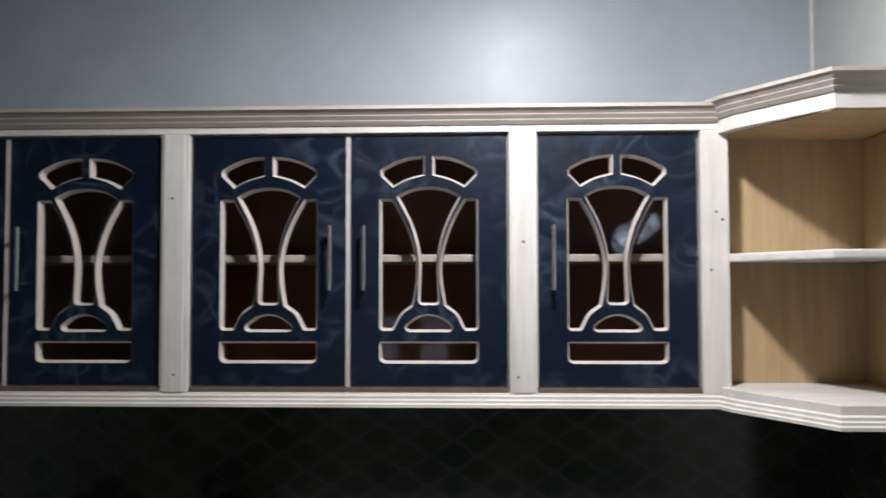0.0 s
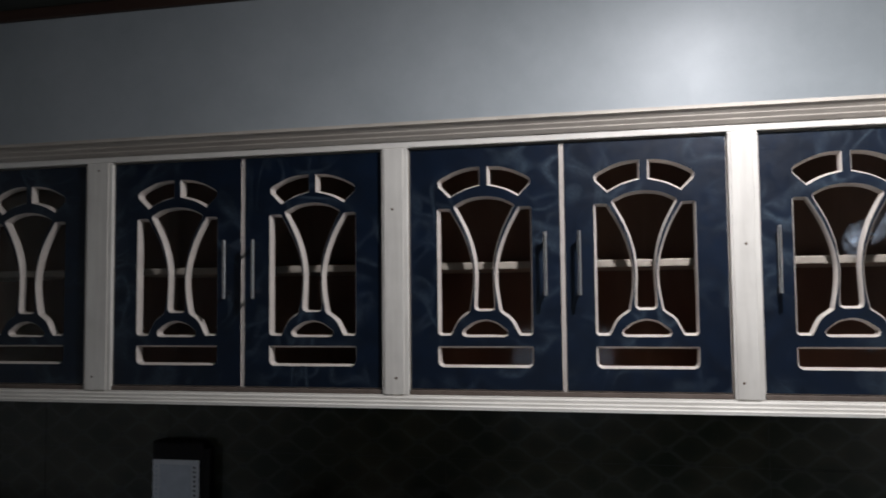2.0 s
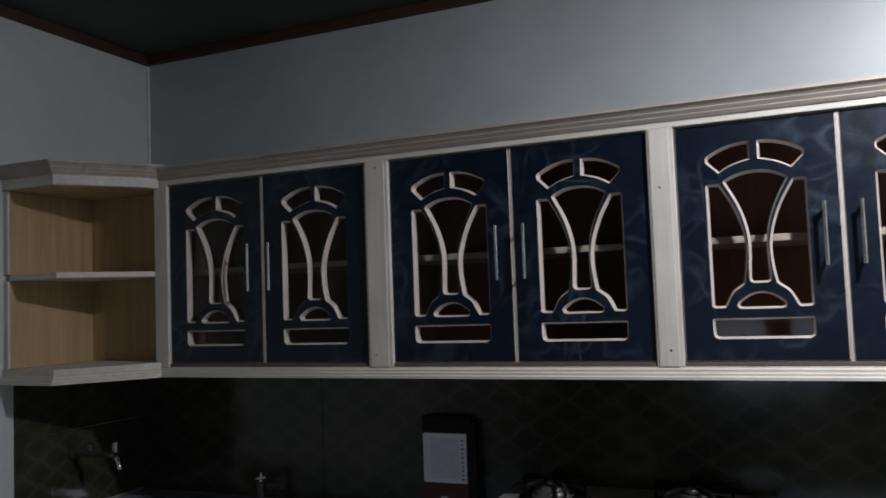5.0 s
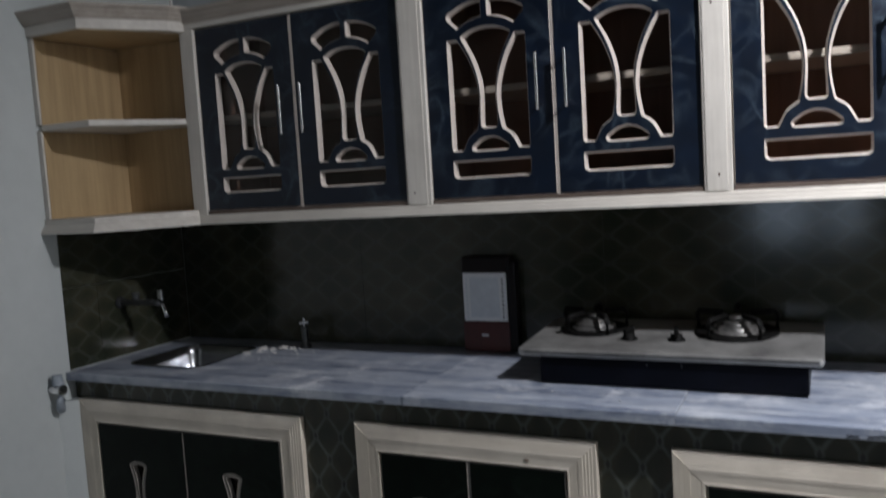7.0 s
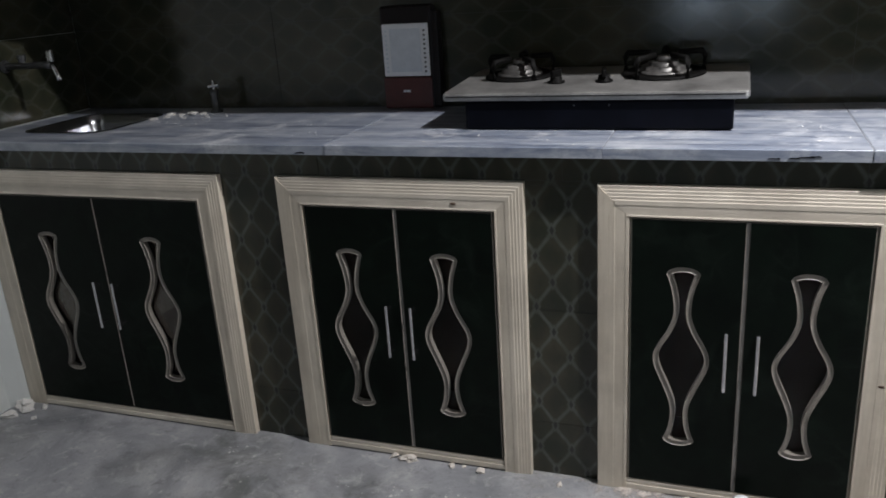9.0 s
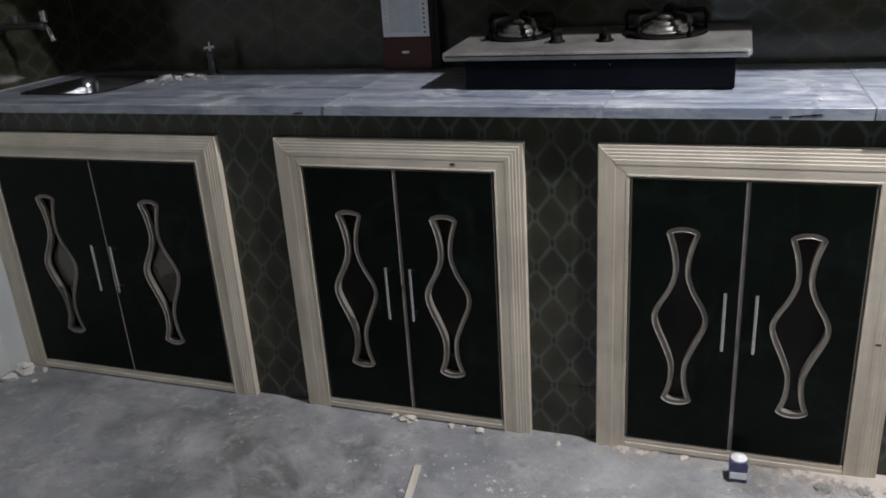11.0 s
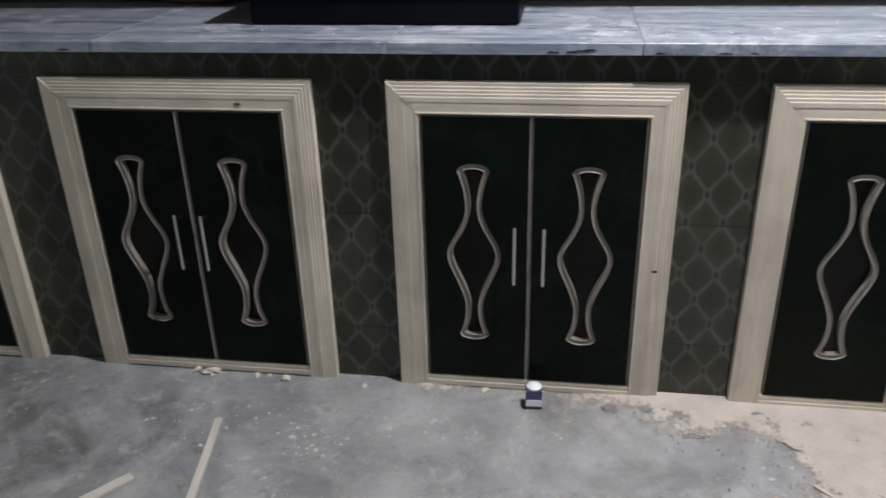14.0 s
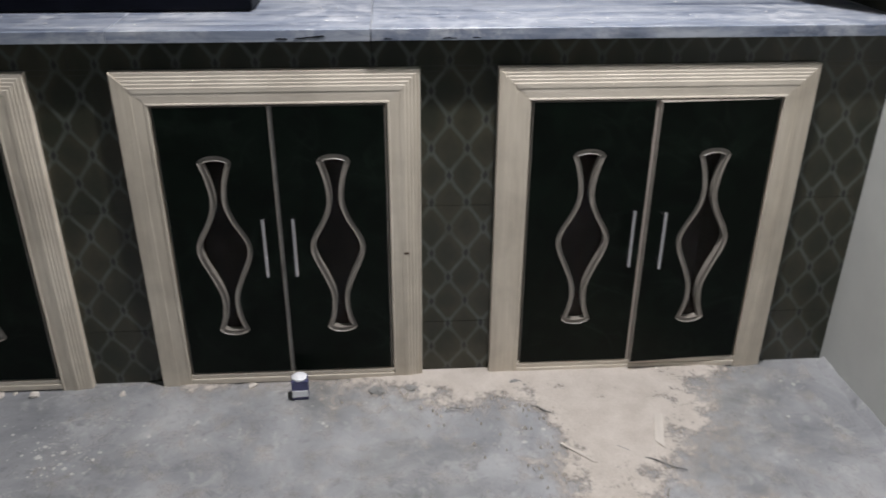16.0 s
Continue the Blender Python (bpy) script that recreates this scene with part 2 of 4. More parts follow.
def smear_haze(name):
    """A thin greasy haze on glass, fading out to its rim."""
    n = Nodes(name)
    n.finish((0.42, 0.50, 0.60), 0.45)
    gen = n.add("ShaderNodeTexCoord").outputs["Generated"]
    grad = n.add("ShaderNodeTexGradient")
    grad.gradient_type = "SPHERICAL"
    shift = n.add("ShaderNodeMapping")
    shift.inputs["Location"].default_value = (-1.0, 0.0, -1.0)
    shift.inputs["Scale"].default_value = (2.0, 0.0, 2.0)
    n.link(gen, shift.inputs["Vector"])
    n.link(shift.outputs[0], grad.inputs[0])
    cloud = n.ramp(n.noise(n.coords(), 55, 5, 0.65, 0.5), [(0.35, 0.1), (0.65, 1.0)])
    fac = n.math("MULTIPLY", n.math("MULTIPLY", grad.outputs["Fac"], cloud), 0.62)
    clear, both = n.add("ShaderNodeBsdfTransparent"), n.add("ShaderNodeMixShader")
    n.link(fac, both.inputs[0])
    n.link(clear.outputs[0], both.inputs[1])
    n.link(n.bsdf.outputs[0], both.inputs[2])
    n.link(both.outputs[0], n.out.inputs[0])
    return n.mat


M_WALL = worn("wall_paint", (0.34, 0.372, 0.390), (0.43, 0.462, 0.482), 2.2, 0.42, bump=0.10, spec=0.62, world_space=True)
M_SIDE = worn("side_wall_plaster", (0.39, 0.40, 0.385), (0.49, 0.50, 0.48), 1.8, 0.6, bump=0.2, world_space=True)
# The ceiling's unlit look is put into this near-black colour.
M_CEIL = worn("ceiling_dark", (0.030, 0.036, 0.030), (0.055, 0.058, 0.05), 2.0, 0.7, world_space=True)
M_CORNICE = wood("ceiling_trim_wood", (0.035, 0.018, 0.012), (0.06, 0.03, 0.02), 0.6, (0.1, 1, 1))
M_FLOOR = concrete("cement_floor")
M_TILE = lattice_tile("lattice_tile")
M_SPLASH = lattice_tile("splashback_tile", True, 0.26, 0.06, 0.95, 0.02)
M_GROUT = worn("mortar", (0.03, 0.03, 0.028), (0.06, 0.06, 0.055), 12, 0.9, world_space=True)
M_MARBLE = marble("marble")
M_TRIM_X = wood("primed_trim_long", (0.54, 0.505, 0.455), (0.70, 0.665, 0.605), 0.5, (0.08, 1, 1), 0.22)
M_TRIM_Z = wood("primed_trim_upright", (0.54, 0.505, 0.455), (0.70, 0.665, 0.605), 0.5, (1, 1, 0.08), 0.22)
M_CROWN = wood("crown_wood", (0.33, 0.285, 0.24), (0.50, 0.45, 0.39), 0.6, (0.08, 1, 1), 0.3)
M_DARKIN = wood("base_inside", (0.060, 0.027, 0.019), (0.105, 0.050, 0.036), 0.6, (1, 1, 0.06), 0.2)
M_WEST = worn("west_paint", (0.47, 0.50, 0.495), (0.57, 0.60, 0.59), 2.0, 0.55, bump=0.12, world_space=True)
M_PINE_X = wood("pine_trim_long", (0.57, 0.51, 0.425), (0.77, 0.705, 0.605), 0.5, (0.08, 1, 1), 0.38)
M_PINE_Z = wood("pine_trim_upright", (0.55, 0.485, 0.39), (0.76, 0.69, 0.58), 0.5, (1, 1, 0.08), 0.38)
M_KNOT = worn("knot", (0.06, 0.035, 0.02), (0.13, 0.08, 0.05), 60, 0.6)
M_VENEER = wood("shelf_veneer", (0.36, 0.25, 0.13), (0.52, 0.38, 0.21), 0.5, (1, 1, 0.06), 0.12)
M_INSIDE = wood("cabinet_inside", (0.27, 0.165, 0.12), (0.40, 0.255, 0.19), 0.55, (1, 1, 0.06), 0.2)
M_SILL = worn("raw_sill", (0.085, 0.062, 0.050), (0.15, 0.115, 0.092), 25, 0.7)
M_EDGE = worn("cut_board_edge", (0.45, 0.395, 0.35), (0.58, 0.52, 0.465), 14, 0.55)
M_LOW_EDGE = worn("routed_edge", (0.19, 0.172, 0.15), (0.30, 0.272, 0.24), 25, 0.45)
M_HANDLE = worn("bar_chrome", (0.60, 0.60, 0.62), (0.72, 0.72, 0.74), 6, 0.24, metal=1.0, bump=0.0)
M_STRIP = worn("meeting_strip_metal", (0.20, 0.19, 0.175), (0.36, 0.345, 0.32), 30, 0.32, metal=0.7)
# Chrome darkened for shade on the tap; also screws and lantern ticks.
M_DARK_CHROME = worn("darkened_chrome", (0.075, 0.078, 0.08), (0.16, 0.165, 0.17), 40, 0.4, metal=0.8)
M_BLUE = laminate("navy_laminate", (0.0017, 0.0049, 0.0125), (0.070, 0.098, 0.125), 0.35, 0.62, 0.45)
M_BLACK = laminate("black_green_laminate", (0.0018, 0.0034, 0.0023), (0.022, 0.034, 0.026), 0.34, 0.4, 0.12, (2.2, 2.5, 2.3))
M_GLASS = pane_glass("smoked_pane", (0.82, 0.79, 0.76), 0.36)
M_SMEAR = smear_haze("dusty_smear")
M_CHROME = worn("chrome", (0.62, 0.62, 0.63), (0.80, 0.80, 0.81), 30, 0.18, metal=1.0, bump=0.03)
M_STEEL = worn("brushed_steel", (0.17, 0.168, 0.164), (0.52, 0.515, 0.50), 11, 0.31, metal=0.62, bump=0.03)
M_SINK = worn("sink_steel", (0.38, 0.39, 0.41), (0.55, 0.56, 0.58), 18, 0.24, metal=1.0, bump=0.08)
M_ENAMEL = worn("black_enamel", (0.0014, 0.0017, 0.0034), (0.0034, 0.0042, 0.0085), 18, 0.4, spec=0.1)
M_IRON = worn("cast_iron", (0.0025, 0.0025, 0.0025), (0.006, 0.0058, 0.0055), 40, 0.6, bump=0.3, spec=0.09)
M_BURNER = worn("burner_alloy", (0.035, 0.035, 0.034), (0.20, 0.195, 0.187), 34, 0.42, metal=0.6)
M_RED = worn("maroon_plastic", (0.060, 0.012, 0.010), (0.095, 0.020, 0.016), 20, 0.35)
M_DARKPL = worn("black_plastic", (0.006, 0.0038, 0.004), (0.011, 0.007, 0.007), 20, 0.4, spec=0.25)
M_WHITEPL = worn("white_diffuser", (0.80, 0.82, 0.85), (0.90, 0.91, 0.93), 25, 0.35)
M_GREYPL = worn("grey_print", (0.62, 0.66, 0.71), (0.74, 0.78, 0.83), 40, 0.5)
M_BOXBLUE = worn("blue_card", (0.05, 0.055, 0.14), (0.095, 0.10, 0.22), 60, 0.5)
M_BOXWHITE = worn("white_card", (0.82, 0.83, 0.87), (0.92, 0.93, 0.95), 60, 0.5)
M_JOINT = worn("cement_joint", (0.16, 0.165, 0.18), (0.30, 0.31, 0.33), 30, 0.8)
M_SAWDUST = sawdust_drift("sawdust")
M_STICK = wood("raw_stick", (0.52, 0.475, 0.43), (0.69, 0.645, 0.59), 0.7, (1, 0.08, 1), 0.2)
M_PLASTER = worn("plaster_lump", (0.56, 0.545, 0.52), (0.80, 0.785, 0.76), 30, 0.9, bump=0.7)
M_FLAKE = worn("plaster_flake", (0.44, 0.44, 0.43), (0.64, 0.63, 0.61), 60, 0.9, bump=0.5)
M_DARKLUMP = worn("grey_lump", (0.15, 0.15, 0.15), (0.28, 0.28, 0.27), 40, 0.9, bump=0.7)
M_RAG = worn("blue_grey_cloth", (0.20, 0.24, 0.28), (0.42, 0.46, 0.50), 30, 0.8, bump=0.6)
# Colour of the unseen closing wall, set dark to hold bounce light down.
M_SOUTH = worn("unseen_wall_dark", (0.055, 0.06, 0.058), (0.09, 0.095, 0.09), 1.5, 0.6, world_space=True)
M_FRAME = worn("window_frame_paint", (0.3, 0.3, 0.29), (0.4, 0.4, 0.39), 8, 0.5)

# ---- building helpers ----


def part(name, bm, material, parent=None, label=""):
    """Links a bmesh as one mesh object, under a thing or a part."""
    data = bpy.data.meshes.new(name)
    bm.to_mesh(data)
    bm.free()
    for m in material if isinstance(material, (list, tuple)) else (material,):
        data.materials.append(m)
    ob = new(name, data)
    if parent is not None:
        ob.parent = parent
    return tagged(ob, label) if label else ob


def thing(name, label, category, group="", kind="", at=(0, 0, 0)):
    ob = tagged(new(name), label, category, group, kind)
    ob.location = at
    ob.empty_display_size = 0.05
    return ob


def add_box(bm, x0, x1, y0, y1, z0, z1):
    made = bmesh.ops.create_cube(bm, size=1.0)["verts"]
    bmesh.ops.scale(bm, vec=(x1 - x0, y1 - y0, z1 - z0), verts=made)
    bmesh.ops.translate(bm, vec=((x0 + x1) / 2, (y0 + y1) / 2, (z0 + z1) / 2), verts=made)
    return made


def box(x0, x1, y0, y1, z0, z1, bevel=0.0, segments=2):
    bm = bmesh.new()
    add_box(bm, x0, x1, y0, y1, z0, z1)
    if bevel:
        bmesh.ops.bevel(bm, geom=bm.edges[:], offset=bevel, segments=segments, profile=0.6, affect="EDGES")
    return bm


def add_rod(bm, a, b, r, r2=None, seg=12):
    a, b = Vector(a), Vector(b)
    m = Matrix.Translation((a + b) / 2) @ (b - a).to_track_quat("Z", "Y").to_matrix().to_4x4()
    bmesh.ops.create_cone(bm, cap_ends=True, segments=seg, radius1=r, radius2=r if r2 is None else r2, depth=(b - a).length, matrix=m)


def rod(a, b, r, r2=None, seg=12):
    bm = bmesh.new()
    add_rod(bm, a, b, r, r2, seg)
    return bm


def tube(points, r, seg=10):
    """A bent round pipe through the points."""
    bm = bmesh.new()
    points = [Vector(p) for p in points]
    rings = []
    for n, p in enumerate(points):
        way = (points[min(n + 1, len(points) - 1)] - points[max(n - 1, 0)]).normalized()
        turn = way.to_track_quat("Z", "Y").to_matrix()
        rings.append([bm.verts.new(p + turn @ Vector((r * math.cos(a), r * math.sin(a), 0))) for a in (2 * math.pi * k / seg for k in range(seg))])
    for one, two in zip(rings, rings[1:]):
        for k in range(seg):
            bm.faces.new((one[k], one[(k + 1) % seg], two[(k + 1) % seg], two[k]))
    bm.faces.new(rings[0][::-1]), bm.faces.new(rings[-1])
    return smooth(bm)


def lathe(profile, at, seg=24):
    bm = bmesh.new()
    rings = [[bm.verts.new((at[0] + r * math.cos(a), at[1] + r * math.sin(a), at[2] + z)) for a in (2 * math.pi * k / seg for k in range(seg))] for r, z in profile]
    for one, two in zip(rings, rings[1:]):
        for k in range(seg):
            bm.faces.new((one[k], one[(k + 1) % seg], two[(k + 1) % seg], two[k]))
    bm.faces.new(rings[0][::-1]), bm.faces.new(rings[-1])
    return smooth(bm)


def smooth(bm):
    for f in bm.faces:
        f.smooth = True
    for e in bm.edges:
        if len(e.link_faces) == 2 and e.calc_face_angle(0) > radians(38):
            e.smooth = False
    return bm


def sweep(path, profile, place):
    """One bmesh for each stretch of a mitred moulding. path: points in a plane; profile: (sideways to the right, height);
    place: from (a, b, height) to the world."""
    path = [Vector(p) for p in path]
    normals = []
    for a, b in zip(path, path[1:]):
        d = (b - a).normalized()
        normals.append(Vector((d.y, -d.x)))
    mitres = []
    for n in range(len(path)):
        one, two = normals[max(n - 1, 0)], normals[min(n, len(normals) - 1)]
        mid = (one + two).normalized()
        mitres.append(mid / max(mid.dot(one), 0.3))
    made = []
    for n in range(len(path) - 1):
        bm = bmesh.new()
        ends = []
        for k in (n, n + 1):
            ends.append([bm.verts.new(place(*(path[k] + mitres[k] * side), high)) for side, high in profile])
        count = len(profile)
        for k in range(count):
            bm.faces.new((ends[0][k], ends[0][(k + 1) % count], ends[1][(k + 1) % count], ends[1][k]))
        bm.faces.new(ends[0]), bm.faces.new(ends[1][::-1])
        bmesh.ops.recalc_face_normals(bm, faces=bm.faces[:])
        made.append(bm)
    return made


def prism(outline, z0, z1, bevel=0.0):
    """A board with the given outline in plan."""
    bm = bmesh.new()
    low, high = ([bm.verts.new((x, y, z)) for x, y in outline] for z in (z0, z1))
    bm.faces.new(low[::-1]), bm.faces.new(high)
    for k in range(len(outline)):
        j = (k + 1) % len(outline)
        bm.faces.new((low[k], low[j], high[j], high[k]))
    bmesh.ops.recalc_face_normals(bm, faces=bm.faces[:])
    if bevel:
        bmesh.ops.bevel(bm, geom=bm.edges[:], offset=bevel, segments=2, profile=0.6, affect="EDGES")
    return bm


def inset(outline, by):
    """The closed outline (anticlockwise) moved inwards."""
    count, moved = len(outline), []
    for k in range(count):
        a, b, c = (Vector(outline[(k + j) % count]) for j in (-1, 0, 1))
        d1, d2 = (b - a).normalized(), (c - b).normalized()
        n1, n2 = Vector((-d1.y, d1.x)), Vector((-d2.y, d2.x))
        mid = (n1 + n2).normalized() if (n1 + n2).length > 1e-6 else n1
        moved.append(b + mid * by / max(mid.dot(n1), 0.6))
    return moved


def spline(points, steps=5):
    """A smooth open curve through the points."""
    pts, out = [Vector(p) for p in points], []
    for k in range(len(pts) - 1):
        p0, p1, p2, p3 = pts[max(k - 1, 0)], pts[k], pts[k + 1], pts[min(k + 2, len(pts) - 1)]
        for s in range(steps):
            t = s / steps
            out.append(0.5 * (2 * p1 + (p2 - p0) * t + (2 * p0 - 5 * p1 + 4 * p2 - p3) * t * t + (3 * p1 - p0 - 3 * p2 + p3) * t ** 3))
    return out + [pts[-1]]


def turned(outline):
    """The same outline, anticlockwise."""
    area = sum(a[0] * b[1] - b[0] * a[1] for a, b in zip(outline, outline[1:] + outline[:1]))
    return list(outline) if area > 0 else list(outline)[::-1]


def cut_board(width, height, thick, holes, chamfer, depth, profile=((0.65, 0.4), (1.0, 1.0))):
    """A board in x, z with its face at y = 0 and shaped holes with moulded edges. profile: shares of chamfer and depth from the
    face inwards. Material 0: faces, 1: cut edges."""
    bm = bmesh.new()
    r = 0.0015
    outer = [(r, r), (width - r, r), (width - r, height - r), (r, height - r)]
    holes = [turned([tuple(p) for p in h]) for h in holes]
    inner = [inset(h, chamfer) for h in holes]
    for y, loops in ((0.0, holes), (thick, inner)):
        polys = [outer] + loops
        flat = [bm.verts.new((p[0], y, p[1])) for poly in polys for p in poly]
        for tri in geometry.tessellate_polygon([[Vector((p[0], p[1], 0)) for p in poly] for poly in polys]):
            f = bm.faces.new([flat[i] for i in tri])
            f.normal_update()
            if (f.normal.y > 0) == (y == 0.0):
                f.normal_flip()

    def strip(one, y1, two, y2, mat=1):
        a = [bm.verts.new((p[0], y1, p[1])) for p in one]
        b = [bm.verts.new((p[0], y2, p[1])) for p in two]
        for k in range(len(a)):
            j = (k + 1) % len(a)
            f = bm.faces.new((a[k], a[j], b[j], b[k]))
            f.material_index = mat

    for h, i in zip(holes, inner):
        last, sunk = h, 0.0
        for share, deep in profile:
            ring = [Vector(p).lerp(Vector(q), share) for p, q in zip(h, i)]
            strip(last, sunk, ring, depth * deep)
            last, sunk = ring, depth * deep
        strip(last, sunk, i, thick)
    full = [(0, 0), (width, 0), (width, height), (0, height)]
    strip(full, r, outer, 0.0)
    strip(full, thick, full, r)
    strip(outer, thick, full, thick)
    bmesh.ops.remove_doubles(bm, verts=bm.verts[:], dist=1e-5)
    for f in bm.faces:
        f.normal_update()
    return bm


def orient_edges(bm):
    """Turns the cut edges outwards from the board's body."""
    bmesh.ops.recalc_face_normals(bm, faces=bm.faces[:])
    return bm

# ---- the room ----
LEFT, RIGHT, BACK, FRONT, HIGH = -1.825, 1.625, 0.58, -4.2, 2.425
SPLASH = 0.53      # face of the splashback tiles
WORK = 0.838       # top of the marble

floor = tagged(part("floor", box(LEFT - 0.2, RIGHT + 0.2, FRONT - 0.2, BACK + 0.2, -0.15, 0.0), M_FLOOR), "rough grey cement floor with plaster dust and damp stains", "floor", kind="structure")
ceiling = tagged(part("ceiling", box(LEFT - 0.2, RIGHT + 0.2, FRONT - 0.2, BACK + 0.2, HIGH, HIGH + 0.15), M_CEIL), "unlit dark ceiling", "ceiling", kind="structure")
wall_north = tagged(part("wall_north", box(LEFT - 0.2, RIGHT + 0.2, BACK, BACK + 0.2, 0.0, HIGH), M_WALL), "grey-blue painted wall behind the kitchen units", "wall", kind="structure")
wall_west = tagged(part("wall_west", box(LEFT - 0.2, LEFT, FRONT, BACK, 0.0, HIGH), M_WEST), "pale grey painted side wall", "wall", kind="structure")
wall_east = tagged(part("wall_east", box(RIGHT, RIGHT + 0.2, FRONT, BACK, 0.0, HIGH), M_SIDE), "pale plastered side wall", "wall", kind="structure")

# the unseen wall behind the camera, darkened to cut bounce light, with the window's opening
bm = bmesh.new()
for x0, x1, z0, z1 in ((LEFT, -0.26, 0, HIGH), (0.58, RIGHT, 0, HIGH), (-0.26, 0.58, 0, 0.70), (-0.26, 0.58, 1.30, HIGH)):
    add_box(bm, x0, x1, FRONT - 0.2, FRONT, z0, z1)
wall_south = tagged(part("wall_south", bm, M_SOUTH), "unseen closing wall, kept dark to cut bounce light, with a small window", "wall", kind="structure")
window = thing("window_1", "small two-pane window in a painted frame", "window", kind="structure")
for x0, x1, z0, z1 in ((-0.26, -0.22, 0.70, 1.30), (0.54, 0.58, 0.70, 1.30), (0.15, 0.33, 0.73, 1.27)):
    part("window_frame", box(x0, x1, FRONT - 0.08, FRONT - 0.03, z0, z1, 0.004), M_FRAME, window)
for z0, z1 in ((0.70, 0.73), (1.27, 1.30)):
    part("window_frame", box(-0.22, 0.54, FRONT - 0.08, FRONT - 0.03, z0, z1, 0.004), M_FRAME, window)

cornice = thing("trim_ceiling", "dark brown wooden strip along the ceiling edge", "trim", kind="structure")
part("board", box(LEFT, RIGHT, BACK - 0.018, BACK, HIGH - 0.035, HIGH, 0.004), M_CORNICE, cornice)
part("board", box(LEFT, LEFT + 0.018, FRONT, BACK - 0.018, HIGH - 0.035, HIGH, 0.004), M_CORNICE, cornice)

for name, x0, x1 in (("trim_corner_west", LEFT, LEFT + 0.009), ("trim_corner_east", RIGHT - 0.009, RIGHT)):
    tagged(part(name, box(x0, x1, BACK - 0.009, BACK, 1.916, HIGH - 0.036, 0.003), M_PLASTER), "white filler line down the wall corner", "trim", kind="structure")

# ---- the masonry under the worktop ----
FRAMES = ((-1.79, -0.965), (-0.794, -0.165), (0.0, 0.617), (0.779, 1.457))
TOP = 0.755        # top of the door frames
FACE = 0.016       # face of the tiles on the front of the counter
bm = bmesh.new()
edges = [LEFT] + [x for pair in FRAMES for x in pair] + [RIGHT]
for n in range(0, len(edges), 2):
    add_box(bm, edges[n] + (0 if n == 0 else -0.02), edges[n + 1] + (0 if n == 8 else 0.02), FACE + 0.0014, BACK, 0.0, 0.80)
add_box(bm, LEFT, RIGHT, FACE + 0.0016, 0.10, TOP - 0.03, 0.81)
add_box(bm, LEFT, RIGHT, 0.35, BACK, 0.0, 0.60)
counter_base = tagged(part("wall_counter_base", bm, M_GROUT), "masonry base clad in dark lattice tiles", "counter base", kind="structure")

# plaster drawn from the side wall up to the first door frame
bm = bmesh.new()
ends = []
for k in range(25):
    z = 0.752 * k / 24
    w = 0.003 * noise.noise(Vector((z * 9, 3.0, 8.0)))
    ends.append([bm.verts.new(p) for p in ((LEFT - 0.002, -0.055 + 2 * w, z), (-1.7985, -0.018 + w, z), (-1.7905, -0.006, z), (-1.7905, FACE + 0.004, z), (LEFT - 0.002, FACE + 0.004, z))])
for one, two in zip(ends, ends[1:]):
    for k in range(5):
        bm.faces.new((one[k], one[(k + 1) % 5], two[(k + 1) % 5], two[k]))
bm.faces.new(ends[0]), bm.faces.new(ends[-1])
bmesh.ops.recalc_face_normals(bm, faces=bm.faces[:])
tagged(part("trim_plaster_west", bm, M_WEST), "pale plaster drawn up to the cabinet frame", "trim", kind="structure")

# ---- wall cabinets ----
CAB = 0.215        # face of the upper frame
DOOR_Z, DOOR_H = 1.309, 0.549
UPPER = ((-1.413, -0.716), (-0.640, 0.056), (0.120, 0.819), (0.880, 1.229))
POST_R, POST_L = 1.289, -1.465
SHELF_BACK = 0.29


def window_holes(width, height):
    """The fretwork of a wall cabinet's door: two fans, a goblet between two leaves, a half-moon and a slot."""
    half = {
        "fan": [*spline([(-13, 138), (-60, 141), (-110, 155), (-160, 180)]), (-168, 190), (-167, 207), *spline([(-124, 250), (-75, 224), (-13, 207)])],
        "leaf": [(-171, 292), (-164, 287), (-142, 287), *spline([(-124, 288), (-80, 366), (-50, 448), (-38, 520), (-41, 590), (-53, 660)]), *spline([(-62, 668), (-93, 692), (-116, 735)]), (-124, 746), (-162, 746), (-171, 737)],
    }
    goblet = [(-110, 284), *spline([(-106, 276), (-60, 254), (0, 246), (60, 254), (106, 276)]), (110, 284), *spline([(106, 292), (66, 372), (42, 450), (34, 520), (36, 590), (38, 640)]), (35, 651), (25, 658), (-25, 658), (-35, 651), *spline([(-38, 640), (-36, 590), (-34, 520), (-42, 450), (-66, 372), (-106, 292)])]
    moon = [*spline([(-66, 714), (-40, 697), (0, 688), (40, 697), (66, 714)]), (79, 724), (84, 735), (80, 746), (68, 751), (-68, 751), (-80, 746), (-84, 735), (-79, 724)]
    slot = [(-168, 783), (168, 783), (171, 790), (171, 838), (167, 851), (154, 859), (-154, 859), (-167, 851), (-171, 838), (-171, 790)]
    shapes = [half["fan"], [(-x, y) for x, y in half["fan"]], half["leaf"], [(-x, y) for x, y in half["leaf"]], goblet, moon, slot]
    k = 0.347 / 550.0
    return [[(width / 2 + x * k, height - (y - 64) * 0.558 / 889.0) for x, y in s] for s in shapes]


DOOR_W = 0.344
door_data = None


